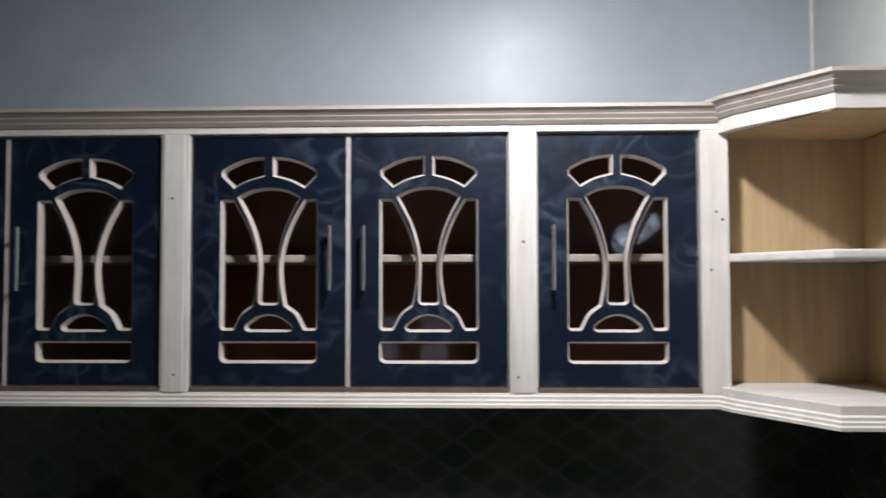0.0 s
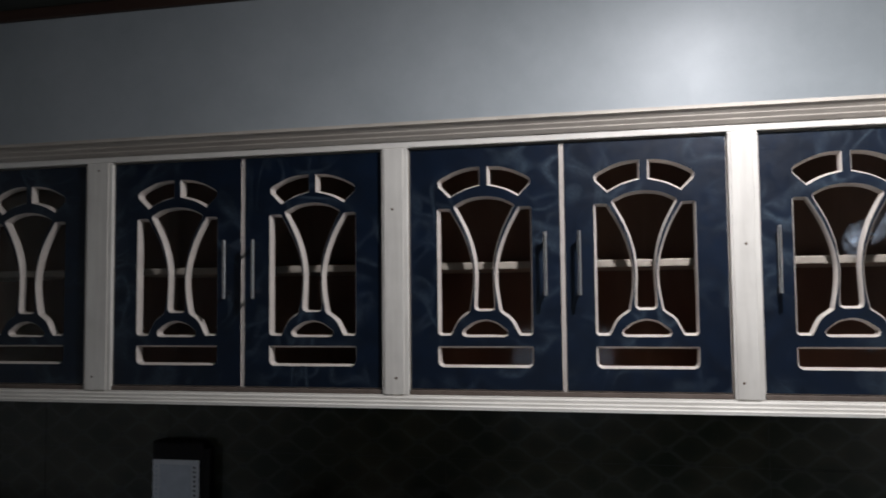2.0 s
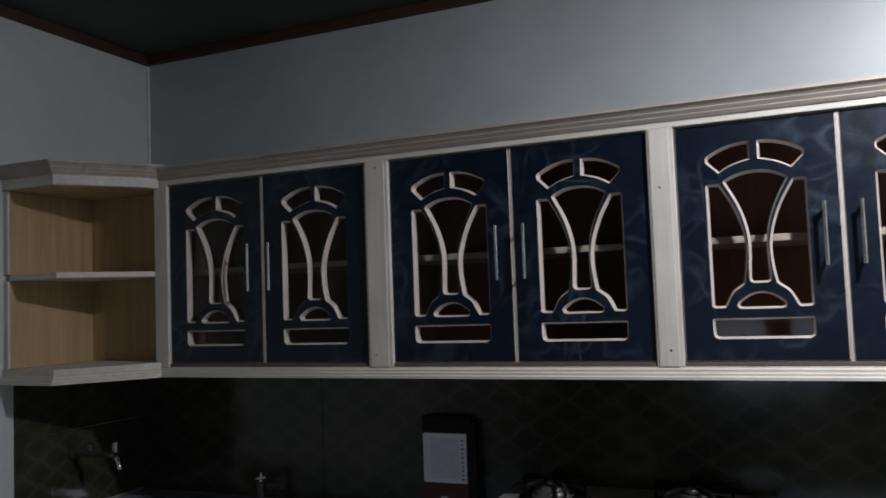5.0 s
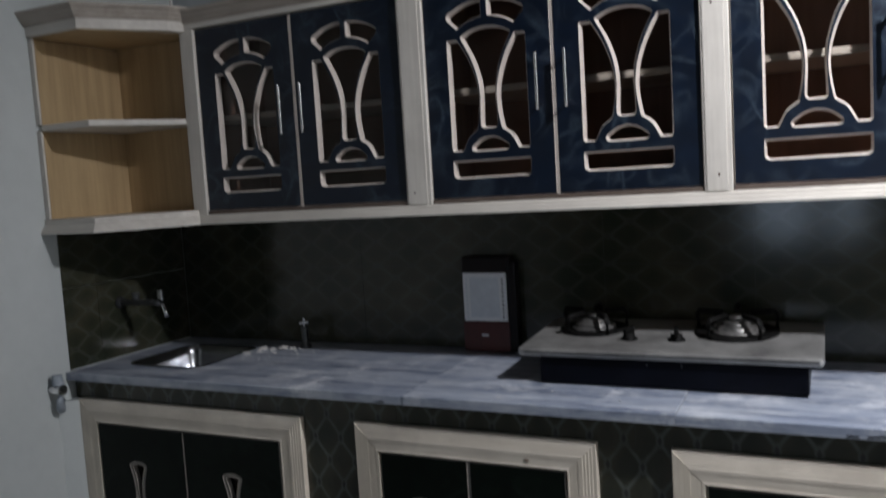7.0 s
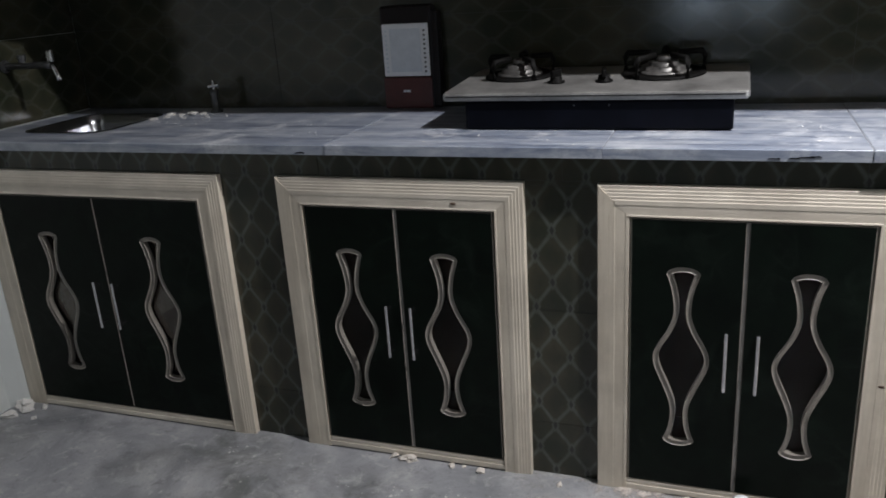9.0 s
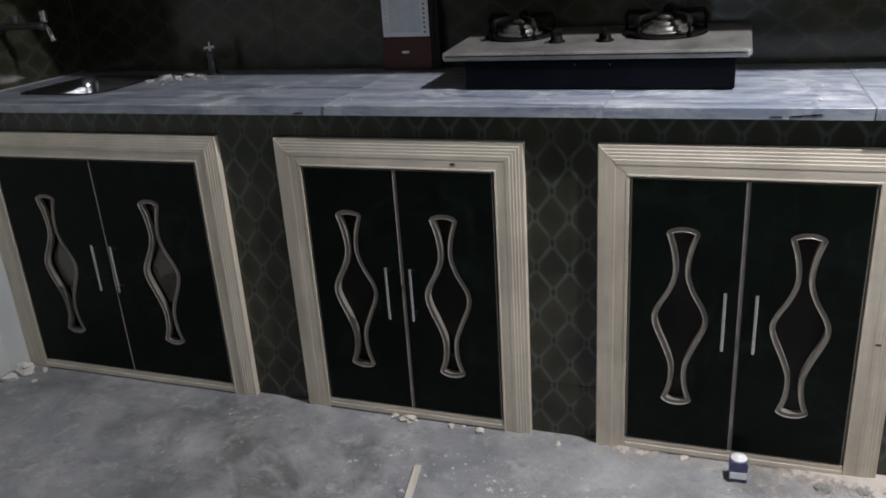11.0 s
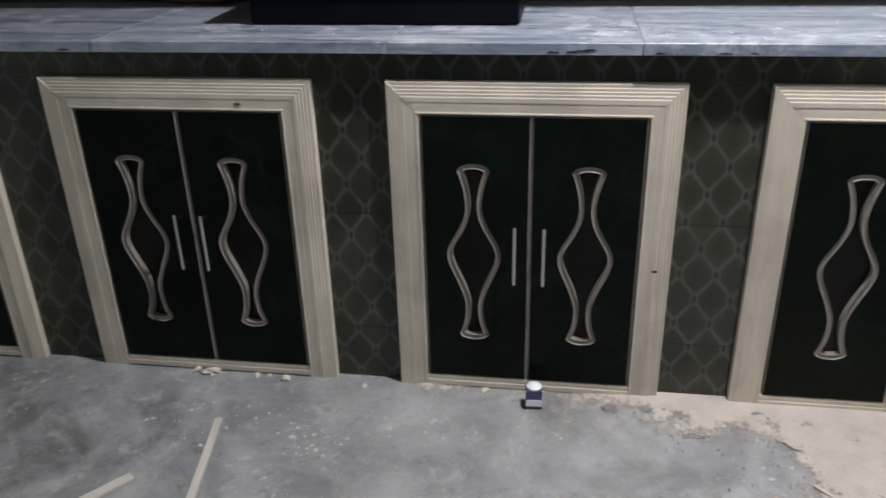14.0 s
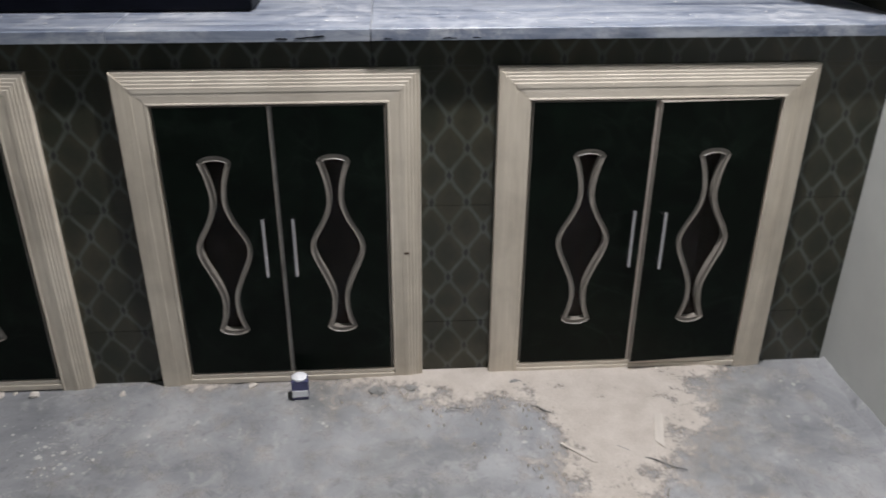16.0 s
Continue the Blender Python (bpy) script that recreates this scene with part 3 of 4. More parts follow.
def bar_handle(parent, x, z, length, y=0.0):
    """A slim chrome bar on two pegs."""
    bm = rod((x, y - 0.026, z - length / 2), (x, y - 0.026, z + length / 2), 0.0042, seg=10)
    for dz in (-0.40, 0.40):
        add_rod(bm, (x, y - 0.026, z + dz * length), (x, y, z + dz * length), 0.0046, seg=8)
    return part("handle", smooth(bm), M_HANDLE, parent, "slim chrome bar handle")


def upper_door(parent, x, handle_side):
    """A fretwork door with its pane and handle."""
    global door_data
    if door_data is None:
        made = part("door", orient_edges(cut_board(DOOR_W, DOOR_H, 0.020, window_holes(DOOR_W, DOOR_H), 0.0048, 0.012, ((0.5, 0.3), (1.0, 1.0)))), (M_BLUE, M_EDGE))
        door_data = made.data
    else:
        made = new("door", door_data)
    made.parent = parent
    made.location = (x, CAB + 0.010 + random.uniform(-0.0012, 0.0012), DOOR_Z)
    tagged(made, "navy marbled fretwork door with pale cut edges")
    pane = part("glass_pane", box(0.035, DOOR_W - 0.035, 0.0205, 0.0245, 0.03, DOOR_H - 0.03), M_GLASS, made, "clear pane behind the fretwork")
    pane.visible_shadow = False
    hx = 0.033 if handle_side < 0 else DOOR_W - 0.033
    bar_handle(made, hx, 1.588 - DOOR_Z, 0.14)
    return made


for n, (x0, x1) in enumerate(UPPER):
    single = n == 3
    cabinet = thing("wall_cabinet", "wall cabinet with one navy fretwork door" if single else "wall cabinet with a pair of navy fretwork doors", "cabinet", "wall cabinets in a row")
    lo, hi = x0 - 0.02, x1 + 0.02
    t = 0.016
    part("side_panel", box(lo - t, lo, CAB + 0.045, BACK - 0.003, 1.275, 1.895), M_INSIDE, cabinet)
    part("side_panel", box(hi, hi + t, CAB + 0.045, BACK - 0.003, 1.275, 1.895), M_INSIDE, cabinet)
    part("bottom_panel", box(lo, hi, CAB + 0.045, BACK - 0.003, 1.275, 1.291), M_INSIDE, cabinet)
    part("top_panel", box(lo, hi, CAB + 0.045, BACK - 0.003, 1.879, 1.895), M_INSIDE, cabinet)
    part("back_panel", box(lo, hi, BACK - 0.012, BACK - 0.004, 1.291, 1.879), M_INSIDE, cabinet)
    part("shelf", box(lo, hi, CAB + 0.062, BACK - 0.014, 1.580, 1.597, 0.003), M_TRIM_X, cabinet, "shelf with a pale lit front edge")
    if single:
        upper_door(cabinet, x0 + 0.001, -1)
    else:
        mid = (x0 + x1) / 2
        upper_door(cabinet, mid - 0.0038 - DOOR_W, 1)
        upper_door(cabinet, mid + 0.0038, -1)
        part("meeting_strip", box(mid - 0.0032, mid + 0.0032, CAB + 0.0105, CAB + 0.04, 1.301, 1.857, 0.001), M_EDGE, cabinet)
    part("sill_strip", box(x0 + 0.001, x1 - 0.001, CAB + 0.004, CAB + 0.043, 1.2975, 1.3075, 0.001), M_SILL, cabinet, "brown raw strip under the doors")

# a dusty smear on the pane of the single door
for cx, cz, rx, rz, tilt in ((1.066, 1.624, 0.024, 0.040, 0.5), (1.121, 1.662, 0.034, 0.032, 0.6), (1.096, 1.643, 0.040, 0.030, 0.4), (1.085, 1.403, 0.022, 0.012, 0.1)):
    bm = bmesh.new()
    bm.faces.new([bm.verts.new((rx * math.cos(a) + tilt * rx * 0.5 * math.sin(a), 0, rz * math.sin(a))) for a in (2 * math.pi * k / 24 for k in range(24))])
    smear = tagged(part("smear", bm, M_SMEAR), "pale dusty smear on a cabinet pane", "smear", "smears on the pane")
    smear.location = (cx, CAB + 0.0295, cz)

# the face frame: posts, rails, crown and bottom moulding along the whole run
face = thing("cabinet_face_frame", "pale primed wooden face frame with crown moulding", "cabinet frame")
POSTS = ((POST_L, -1.414), (-0.715, -0.641), (0.057, 0.119), (0.8195, 0.8795), (1.230, POST_R))
for x0, x1 in POSTS:
    bm = box(x0, x1, CAB, CAB + 0.044, 1.297, 1.861, 0.002)
    part("post", bm, M_TRIM_Z, face)
    if x0 > POST_L and x1 < POST_R:
        part("post_bead", box(x0 + 0.005, x1 - 0.010, CAB - 0.002, CAB + 0.0005, 1.297, 1.861, 0.002), M_TRIM_Z, face)
part("top_rail", box(POST_L, POST_R, CAB, CAB + 0.044, 1.861, 1.879, 0.002), M_TRIM_X, face)
part("bottom_rail", box(POST_L, POST_R, CAB, CAB + 0.044, 1.270, 1.297, 0.002), M_TRIM_X, face)
part("top_board", box(POST_L, POST_R, CAB + 0.01, BACK, 1.897, 1.911), M_TRIM_X, face)
part("bottom_board", box(POST_L, POST_R, CAB + 0.044, BACK, 1.268, 1.2745), M_INSIDE, face)
for x, z in ((1.262, 1.685), (1.275, 1.668), (1.250, 1.560), (0.850, 1.622), (0.838, 1.332), (0.090, 1.335), (-0.678, 1.842), (0.083, 1.72), (-0.69, 1.33)):
    mark = part("nail_mark", lathe([(0.0030, 0.0), (0.0018, 0.0009)], (0, 0, 0), 10), M_KNOT, face)
    mark.matrix_basis = Matrix.Translation((x, CAB - 0.0001 if x > 1.0 else CAB - 0.0021, z)) @ Matrix.Rotation(radians(90), 4, "X")
RUN = [(POST_L + 0.012, CAB), (POST_R - 0.012, CAB)]
WEST_END = [(LEFT, -0.035), (-1.612, -0.035), (-1.459, 0.165), (-1.440, CAB + 0.004)]
EAST_END = [(1.264, CAB + 0.004), (1.283, 0.165), (1.405, -0.035), (RIGHT, -0.035)]
CROWN = [(0, 0.0), (0.003, 0.0005), (0.0095, 0.0090), (0.0095, 0.0110), (0.0160, 0.0195), (0.0160, 0.0215), (0.0225, 0.0295), (0.0275, 0.0325), (0.0275, 0.0400), (0, 0.040)]
FOOT = [(0, 0.0), (0.016, 0.0), (0.016, 0.0065), (0.011, 0.009), (0.011, 0.0145), (0.0055, 0.017), (0.0055, 0.023), (0, 0.026)]
for path, rise in ((RUN, 0.0), (WEST_END, 0.007), (EAST_END, 0.007)):
    for bm in sweep(path, [(s, 1.876 + rise + z) for s, z in CROWN], lambda a, b, h: (a, b, h)):
        part("crown_moulding", bm, M_CROWN, face)
    for bm in sweep(path, [(s, 1.268 + z) for s, z in FOOT], lambda a, b, h: (a, b, h)):
        part("bottom_moulding", bm, M_TRIM_X, face)

# open corner shelves at both ends
for side in (-1, 1):
    if side < 0:
        plan = [(POST_L, BACK - 0.002), (LEFT + 0.001, BACK - 0.002), (LEFT + 0.001, -0.035), (-1.612, -0.035), (-1.459, 0.165), (-1.443, CAB - 0.001), (POST_L, CAB - 0.001)]
        shelf_plan = [(POST_L, BACK - 0.002), (LEFT + 0.02, BACK - 0.002), (LEFT + 0.02, -0.027), (-1.608, -0.027), (POST_L, CAB)]
        inner_x0, inner_x1, wall_x0, wall_x1 = LEFT + 0.02, POST_L, LEFT + 0.001, LEFT + 0.019
    else:
        plan = [(POST_R, BACK - 0.002), (POST_R, CAB - 0.001), (1.267, CAB - 0.001), (1.283, 0.165), (1.405, -0.035), (RIGHT - 0.001, -0.035), (RIGHT - 0.001, BACK - 0.002)]
        shelf_plan = [(POST_R, BACK - 0.002), (POST_R, CAB), (1.401, -0.027), (RIGHT - 0.02, -0.027), (RIGHT - 0.02, BACK - 0.002)]
        inner_x0, inner_x1, wall_x0, wall_x1 = POST_R, RIGHT - 0.02, RIGHT - 0.019, RIGHT - 0.001
    rack = thing("corner_shelf", "open chamfered corner shelf in tan veneer with pale edges", "shelf", "corner shelves at both ends")
    part("bottom_board", prism(plan, 1.2685, 1.312, 0.002), M_TRIM_X, rack)
    part("top_board", prism(plan, 1.853, 1.9215, 0.0015), M_TRIM_X, rack)
    part("soffit", prism(shelf_plan, 1.8505, 1.8525), M_VENEER, rack)
    part("middle_shelf", prism(shelf_plan, 1.577, 1.595, 0.004), M_TRIM_X, rack)
    for z0, z1 in ((1.3125, 1.5765), (1.5955, 1.850)):
        part("back_panel", box(inner_x0, inner_x1, SHELF_BACK, SHELF_BACK + 0.012, z0, z1), M_VENEER, rack)
        part("wall_panel", box(wall_x0, wall_x1, -0.022, SHELF_BACK + 0.012, z0, z1, 0.002), M_VENEER, rack)
        px = (POST_L - 0.002, POST_L) if side < 0 else (POST_R, POST_R + 0.002)
        part("side_panel", box(*px, CAB + 0.01, SHELF_BACK - 0.001, z0, z1), M_VENEER, rack)
        part("edge_strip", box(wall_x0, wall_x1, -0.030, -0.0225, z0, z1, 0.002), M_TRIM_Z, rack)

# ---- base cabinets ----
MOULD = [(0, 0), (0, 0.017), (0.0018, 0.0183), (0.0085, 0.0183), (0.0104, 0.0194), (0.0158, 0.0194), (0.0177, 0.0205), (0.0231, 0.0205), (0.025, 0.0216), (0.0304, 0.0216), (0.0323, 0.0227), (0.042, 0.0227), (0.0424, 0.0219), (0.0632, 0.0219), (0.0648, 0.0230), (0.0675, 0.0230), (0.068, 0.0226), (0.068, 0)]
STILE = [(0, 0), (0, 0.0205), (0.0020, 0.0214), (0.0130, 0.0215), (0.0150, 0.02165), (0.0240, 0.0217), (0.0260, 0.02185), (0.0365, 0.0219), (0.0385, 0.0214), (0.0600, 0.0213), (0.0610, 0.0221), (0.0670, 0.0221), (0.068, 0.0216), (0.068, 0)]


def vase_hole(cx, cz):
    """A tall waisted opening, 120 mm wide at the belly and 430 mm high."""
    right = spline([(0.0355, 0.205), (0.023, 0.163), (0.0185, 0.115), (0.030, 0.075), (0.054, 0.030), (0.0605, 0.002), (0.054, -0.028), (0.034, -0.075), (0.0205, -0.118), (0.0225, -0.165), (0.0345, -0.203)], 4)
    top = spline([(-0.0355, 0.205), (-0.030, 0.2135), (-0.015, 0.2195), (0.0, 0.2210), (0.015, 0.2195), (0.030, 0.2135), (0.0355, 0.205)], 3)[1:-1]
    bottom = spline([(0.0345, -0.203), (0.029, -0.2105), (0.015, -0.2165), (0.0, -0.2180), (-0.015, -0.2165), (-0.029, -0.2105), (-0.0345, -0.203)], 3)[1:-1]
    ring = [*top, *right, *bottom, *[Vector((-p.x, p.y)) for p in right[::-1]]]
    return [(cx + p.x, cz + p.y) for p in ring]


def lower_door(parent, x0, x1, handle_side, vase_x):
    w, z0, z1 = x1 - x0, 0.033, 0.684
    made = part("door", orient_edges(cut_board(w, z1 - z0, 0.017, [vase_hole(vase_x - x0, 0.357 - z0)], 0.0112, 0.0036, ((0.16, 0.75), (0.5, 1.0), (0.84, 0.7), (1.0, 0.15)))), (M_BLACK, M_LOW_EDGE), parent, "black-green glossy door with a waisted cut-out")
    made.location = (x0, FACE - 0.021, z0)
    pane = part("glass_pane", box(vase_x - x0 - 0.065, vase_x - x0 + 0.065, 0.0175, 0.0205, 0.10, 0.55), M_GLASS, made, "dark pane behind the cut-out")
    pane.visible_shadow = False
    bar_handle(made, 0.029 if handle_side < 0 else w - 0.029, 0.374 - z0, 0.14)
    return made


VASES = ((-1.566, -1.209), (-0.611, -0.363), (0.184, 0.432), (0.981, 1.255))
for n, (x0, x1) in enumerate(FRAMES):
    base = thing("base_cabinet", "base cabinet with two black-green doors in a pale moulded pine frame", "cabinet", "base cabinets under the worktop")
    outline = [(x0, 0.0), (x0, TOP), (x1, TOP), (x1, 0.0)]
    moulded, flat = [sweep(outline, p, lambda a, b, h: (a, FACE - h, b)) for p in (MOULD, STILE)]
    pieces = (flat[0], moulded[1], moulded[2])
    for name, bm, m in zip(("stile", "top_rail", "stile"), pieces, (M_PINE_Z, M_PINE_X, M_PINE_Z)):
        part(name, bm, m, base)
    inner0, inner1 = x0 + 0.068, x1 - 0.068
    part("bottom_rail", box(inner0, inner1, FACE - 0.0225, FACE + 0.02, 0.004, 0.018, 0.002), M_PINE_X, base)
    part("bottom_lip", box(inner0, inner1, FACE - 0.0205, FACE + 0.02, 0.0185, 0.031, 0.0025), M_PINE_X, base)
    for a, b in ((inner0, inner0 + 0.004), (inner1 - 0.004, inner1)):
        part("jamb", box(a, b, FACE - 0.0065, FACE + 0.02, 0.0315, 0.686), M_PINE_Z, base)
    mid = (inner0 + inner1) / 2
    doors = [lower_door(base, inner0 + 0.005, mid - 0.0030, 1, VASES[n][0]), lower_door(base, mid + 0.0030, inner1 - 0.005, -1, VASES[n][1])]
    part("meeting_strip", box(mid - 0.0026, mid + 0.0026, FACE - 0.0185, FACE - 0.0045, 0.034, 0.683), (M_BLACK, M_STRIP, M_STRIP, M_EDGE)[n], base)
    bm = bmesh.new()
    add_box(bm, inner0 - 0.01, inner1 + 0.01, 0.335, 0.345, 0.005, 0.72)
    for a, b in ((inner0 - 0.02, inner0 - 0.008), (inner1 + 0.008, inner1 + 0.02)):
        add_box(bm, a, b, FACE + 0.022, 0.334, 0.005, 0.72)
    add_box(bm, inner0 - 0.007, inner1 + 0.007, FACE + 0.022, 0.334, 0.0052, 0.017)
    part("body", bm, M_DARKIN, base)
    if n == 3:
        # the last door stands a little ajar, on its outer hinges
        w = inner1 - 0.005 - (mid + 0.0030)
        hinge = Matrix.Translation((inner1 - 0.005, FACE - 0.021, 0.033)) @ Matrix.Rotation(radians(3.2), 4, "Z") @ Matrix.Translation((-w, 0, 0))
        doors[1].matrix_basis = hinge
    if n in (1, 2):
        kx = x1 - 0.165 if n == 1 else x1 - 0.034
        kz = 0.702 if n == 1 else 0.34
        part("knot", lathe([(0.0062, 0.0), (0.005, 0.0008)], (0, 0, 0), 14), M_KNOT, base).matrix_basis = Matrix.Translation((kx, FACE - 0.0226 if n == 1 else FACE - 0.0221, kz)) @ Matrix.Rotation(radians(90), 4, "X") @ Matrix.Diagonal((1.15, 0.55, 1.0, 1.0))

# ---- worktop ----
worktop = thing("worktop", "pale blue-grey marble worktop in four dusty slabs", "worktop")
rounded = []
for cx, cy, a0 in ((-1.470, 0.37, 0), (-1.66, 0.37, 90), (-1.66, 0.17, 180), (-1.470, 0.17, 270)):
    rounded += [(cx + 0.05 * math.cos(radians(a0 + k * 18)), cy + 0.05 * math.sin(radians(a0 + k * 18))) for k in range(6)]
JOINTS = (LEFT + 0.001, -0.640, 0.012, 0.521, RIGHT - 0.001)
for n, (x0, x1) in enumerate(zip(JOINTS, JOINTS[1:])):
    lift = (0.0, 0.0007, 0.0, 0.0009)[n]
    y0 = (-0.015, -0.017, -0.0155, -0.018)[n]
    holes = [[(x - x0, y - y0) for x, y in rounded]] if n == 0 else []
    bm = cut_board(x1 - x0 - 0.0012, SPLASH - y0 - 0.001, 0.024, holes, 0.001, 0.003)
    orient_edges(bm)
    for f in bm.faces:
        f.material_index = 0
    lip = [e for e in bm.edges if all(abs(v.co.z) < 0.002 for v in e.verts) and abs(e.verts[0].co.x - e.verts[1].co.x) > 0.2]
    if lip:
        bmesh.ops.bevel(bm, geom=lip, offset=0.006, segments=3, profile=0.5, affect="EDGES", clamp_overlap=True)
    slab = part("slab", bm, M_MARBLE, worktop)
    slab.matrix_basis = Matrix(((1, 0, 0, x0 + 0.0006), (0, 0, 1, y0), (0, -1, 0, WORK + lift), (0, 0, 0, 1)))
for x in JOINTS[1:-1]:
    part("joint", box(x - 0.0012, x + 0.0012, -0.0135, SPLASH - 0.003, WORK - 0.020, WORK - 0.0006), M_JOINT, worktop, "grey cement joint")

# dark ragged chips where the marble's lip has broken away
rng = random.Random(3)
for x, z, l, h in ((0.335, 0.8195, 0.024, 0.0028), (0.372, 0.8200, 0.022, 0.0030), (0.390, 0.8222, 0.030, 0.0026), (0.410, 0.8240, 0.022, 0.0022), (0.545, 0.8185, 0.018, 0.0025), (-0.605, 0.8215, 0.008, 0.005), (0.66, 0.8185, 0.030, 0.003), (0.72, 0.8190, 0.018, 0.0024), (-0.30, 0.8185, 0.016, 0.0024), (-0.47, 0.8190, 0.012, 0.003), (-0.72, 0.8185, 0.026, 0.003)):
    count = 9
    upper = [(l * k / count, h * (0.25 + 0.75 * rng.random()) * math.sin(math.pi * (k + 0.3) / (count + 0.6)) + 0.0004) for k in range(count + 1)]
    lower = [(l * k / count, -h * 0.25 * rng.random()) for k in range(count, -1, -1)]
    bm = bmesh.new()
    rings = [[bm.verts.new((a, y, b)) for a, b in upper + lower] for y in (-0.0006, 0.004)]
    size = len(rings[0])
    bm.faces.new(rings[0]), bm.faces.new(rings[1][::-1])
    for k in range(size):
        bm.faces.new((rings[0][k], rings[1][k], rings[1][(k + 1) % size], rings[0][(k + 1) % size]))
    bmesh.ops.recalc_face_normals(bm, faces=bm.faces[:])
    chip = part("edge_chip", bm, M_IRON, worktop, "dark chip in the marble lip")
    chip.location = (x, -0.0162 if x < 0.5 else -0.0178, z)

# ---- sink and taps ----
sink = thing("kitchen_sink", "pressed steel sink bowl let into the marble", "sink")
bm = bmesh.new()
levels = ((0.010, 0.0015), (0.0, 0.003), (-0.006, 0.0005), (-0.014, -0.03), (-0.022, -0.12), (-0.05, -0.135))
rings = []
for grow, z in levels:
    ring = []
    for cx, cy, a0 in ((-1.470, 0.37, 0), (-1.66, 0.37, 90), (-1.66, 0.17, 180), (-1.470, 0.17, 270)):
        ring += [bm.verts.new((cx + (0.05 + grow) * math.cos(radians(a0 + k * 18)), cy + (0.05 + grow) * math.sin(radians(a0 + k * 18)), WORK + z)) for k in range(6)]
    rings.append(ring)
for one, two in zip(rings, rings[1:]):
    for k in range(len(one)):
        bm.faces.new((one[k], one[(k + 1) % len(one)], two[(k + 1) % len(two)], two[k]))
bm.faces.new(rings[-1])
part("bowl", smooth(bm), M_SINK, sink)
part("waste", lathe([(0.0, 0.004), (0.02, 0.004), (0.034, 0.0025), (0.036, 0.0)], (-1.56, 0.27, WORK - 0.1345)), M_CHROME, sink)

tap = thing("wall_tap", "chrome tap on the tiled side wall over the sink", "tap")
# Shade on the flange, body and valve is put into the darker chrome.
part("flange", rod((LEFT + 0.009, 0.215, 1.020), (LEFT + 0.017, 0.215, 1.020), 0.020, 0.016, 18), M_DARK_CHROME, tap)
part("body", tube([(LEFT + 0.015, 0.215, 1.020), (-1.74, 0.215, 1.020), (-1.66, 0.212, 1.022), (-1.632, 0.21, 1.018)], 0.0095), M_DARK_CHROME, tap)
part("spout", tube([(-1.634, 0.21, 1.022), (-1.620, 0.208, 1.008), (-1.611, 0.206, 0.990), (-1.606, 0.205, 0.977)], 0.0075), M_CHROME, tap)
part("lever", box(-1.642, -1.620, 0.204, 0.216, 1.030, 1.064, 0.004), M_CHROME, tap)
part("valve", rod((-1.745, 0.215, 1.03), (-1.745, 0.215, 1.052), 0.010, 0.014, 14), M_DARK_CHROME, tap)

pillar = thing("pillar_tap", "small chrome pillar valve behind the sink", "tap")
part("base", lathe([(0.020, 0.0), (0.020, 0.006), (0.012, 0.010), (0.010, 0.052), (0.013, 0.056), (0.013, 0.066), (0.006, 0.070)], (-1.255, 0.452, WORK)), M_DARK_CHROME, pillar)
part("stem", rod((-1.255, 0.452, WORK + 0.068), (-1.255, 0.452, WORK + 0.098), 0.005), M_CHROME, pillar)
part("cross_handle", rod((-1.271, 0.449, WORK + 0.079), (-1.238, 0.455, WORK + 0.083), 0.0055), M_CHROME, pillar)

valve = thing("stop_valve", "grey stop valve with wrapped hose on the side wall", "valve")
part("body", rod((LEFT, -0.07, 0.80), (LEFT + 0.05, -0.07, 0.80), 0.013, 0.016, 14), M_CHROME, valve)
part("knob", rod((LEFT + 0.03, -0.07, 0.815), (LEFT + 0.03, -0.07, 0.845), 0.018, 0.014, 12), M_RAG, valve)
part("hose", tube([(LEFT + 0.035, -0.07, 0.795), (LEFT + 0.04, -0.072, 0.77), (LEFT + 0.034, -0.07, 0.75), (LEFT + 0.022, -0.06, 0.735)], 0.013), M_RAG, valve)

# ---- hob ----
hob = thing("gas_hob", "two-burner steel gas hob standing proud of the marble", "gas hob")
TILT_HOB = Matrix.Translation((-0.051, 0.158, 0.914)) @ Matrix.Rotation(radians(3.2), 4, "X")
HOB_W, HOB_D = 0.70, 0.335


def on_hob(bm):
    bmesh.ops.transform(bm, matrix=TILT_HOB, verts=bm.verts[:])
    return bm


bm = bmesh.new()
verts = add_box(bm, -HOB_W / 2, HOB_W / 2, 0, HOB_D, 0.0, 0.014)
bmesh.ops.bevel(bm, geom=[e for e in bm.edges if abs(e.verts[0].co.z - e.verts[1].co.z) > 0.01], offset=0.012, segments=4, profile=0.5, affect="EDGES")
bmesh.ops.bevel(bm, geom=[e for e in bm.edges if min(v.co.z for v in e.verts) > 0.013], offset=0.005, segments=2, profile=0.5, affect="EDGES")
part("top_plate", on_hob(bm), M_STEEL, hob, "dull dusty steel plate")
part("rim_groove", on_hob(box(-HOB_W / 2 + 0.010, HOB_W / 2 - 0.010, -0.0012, 0.002, 0.0055, 0.0075)), M_IRON, hob)
part("lower_rim", on_hob(box(-HOB_W / 2 + 0.004, HOB_W / 2 - 0.004, 0.004, HOB_D - 0.004, -0.005, -0.0005, 0.002)), M_STEEL, hob)
part("body", box(-0.346, 0.268, 0.168, 0.475, WORK + 0.003, 0.909, 0.006), M_ENAMEL, hob, "black enamelled underbody")
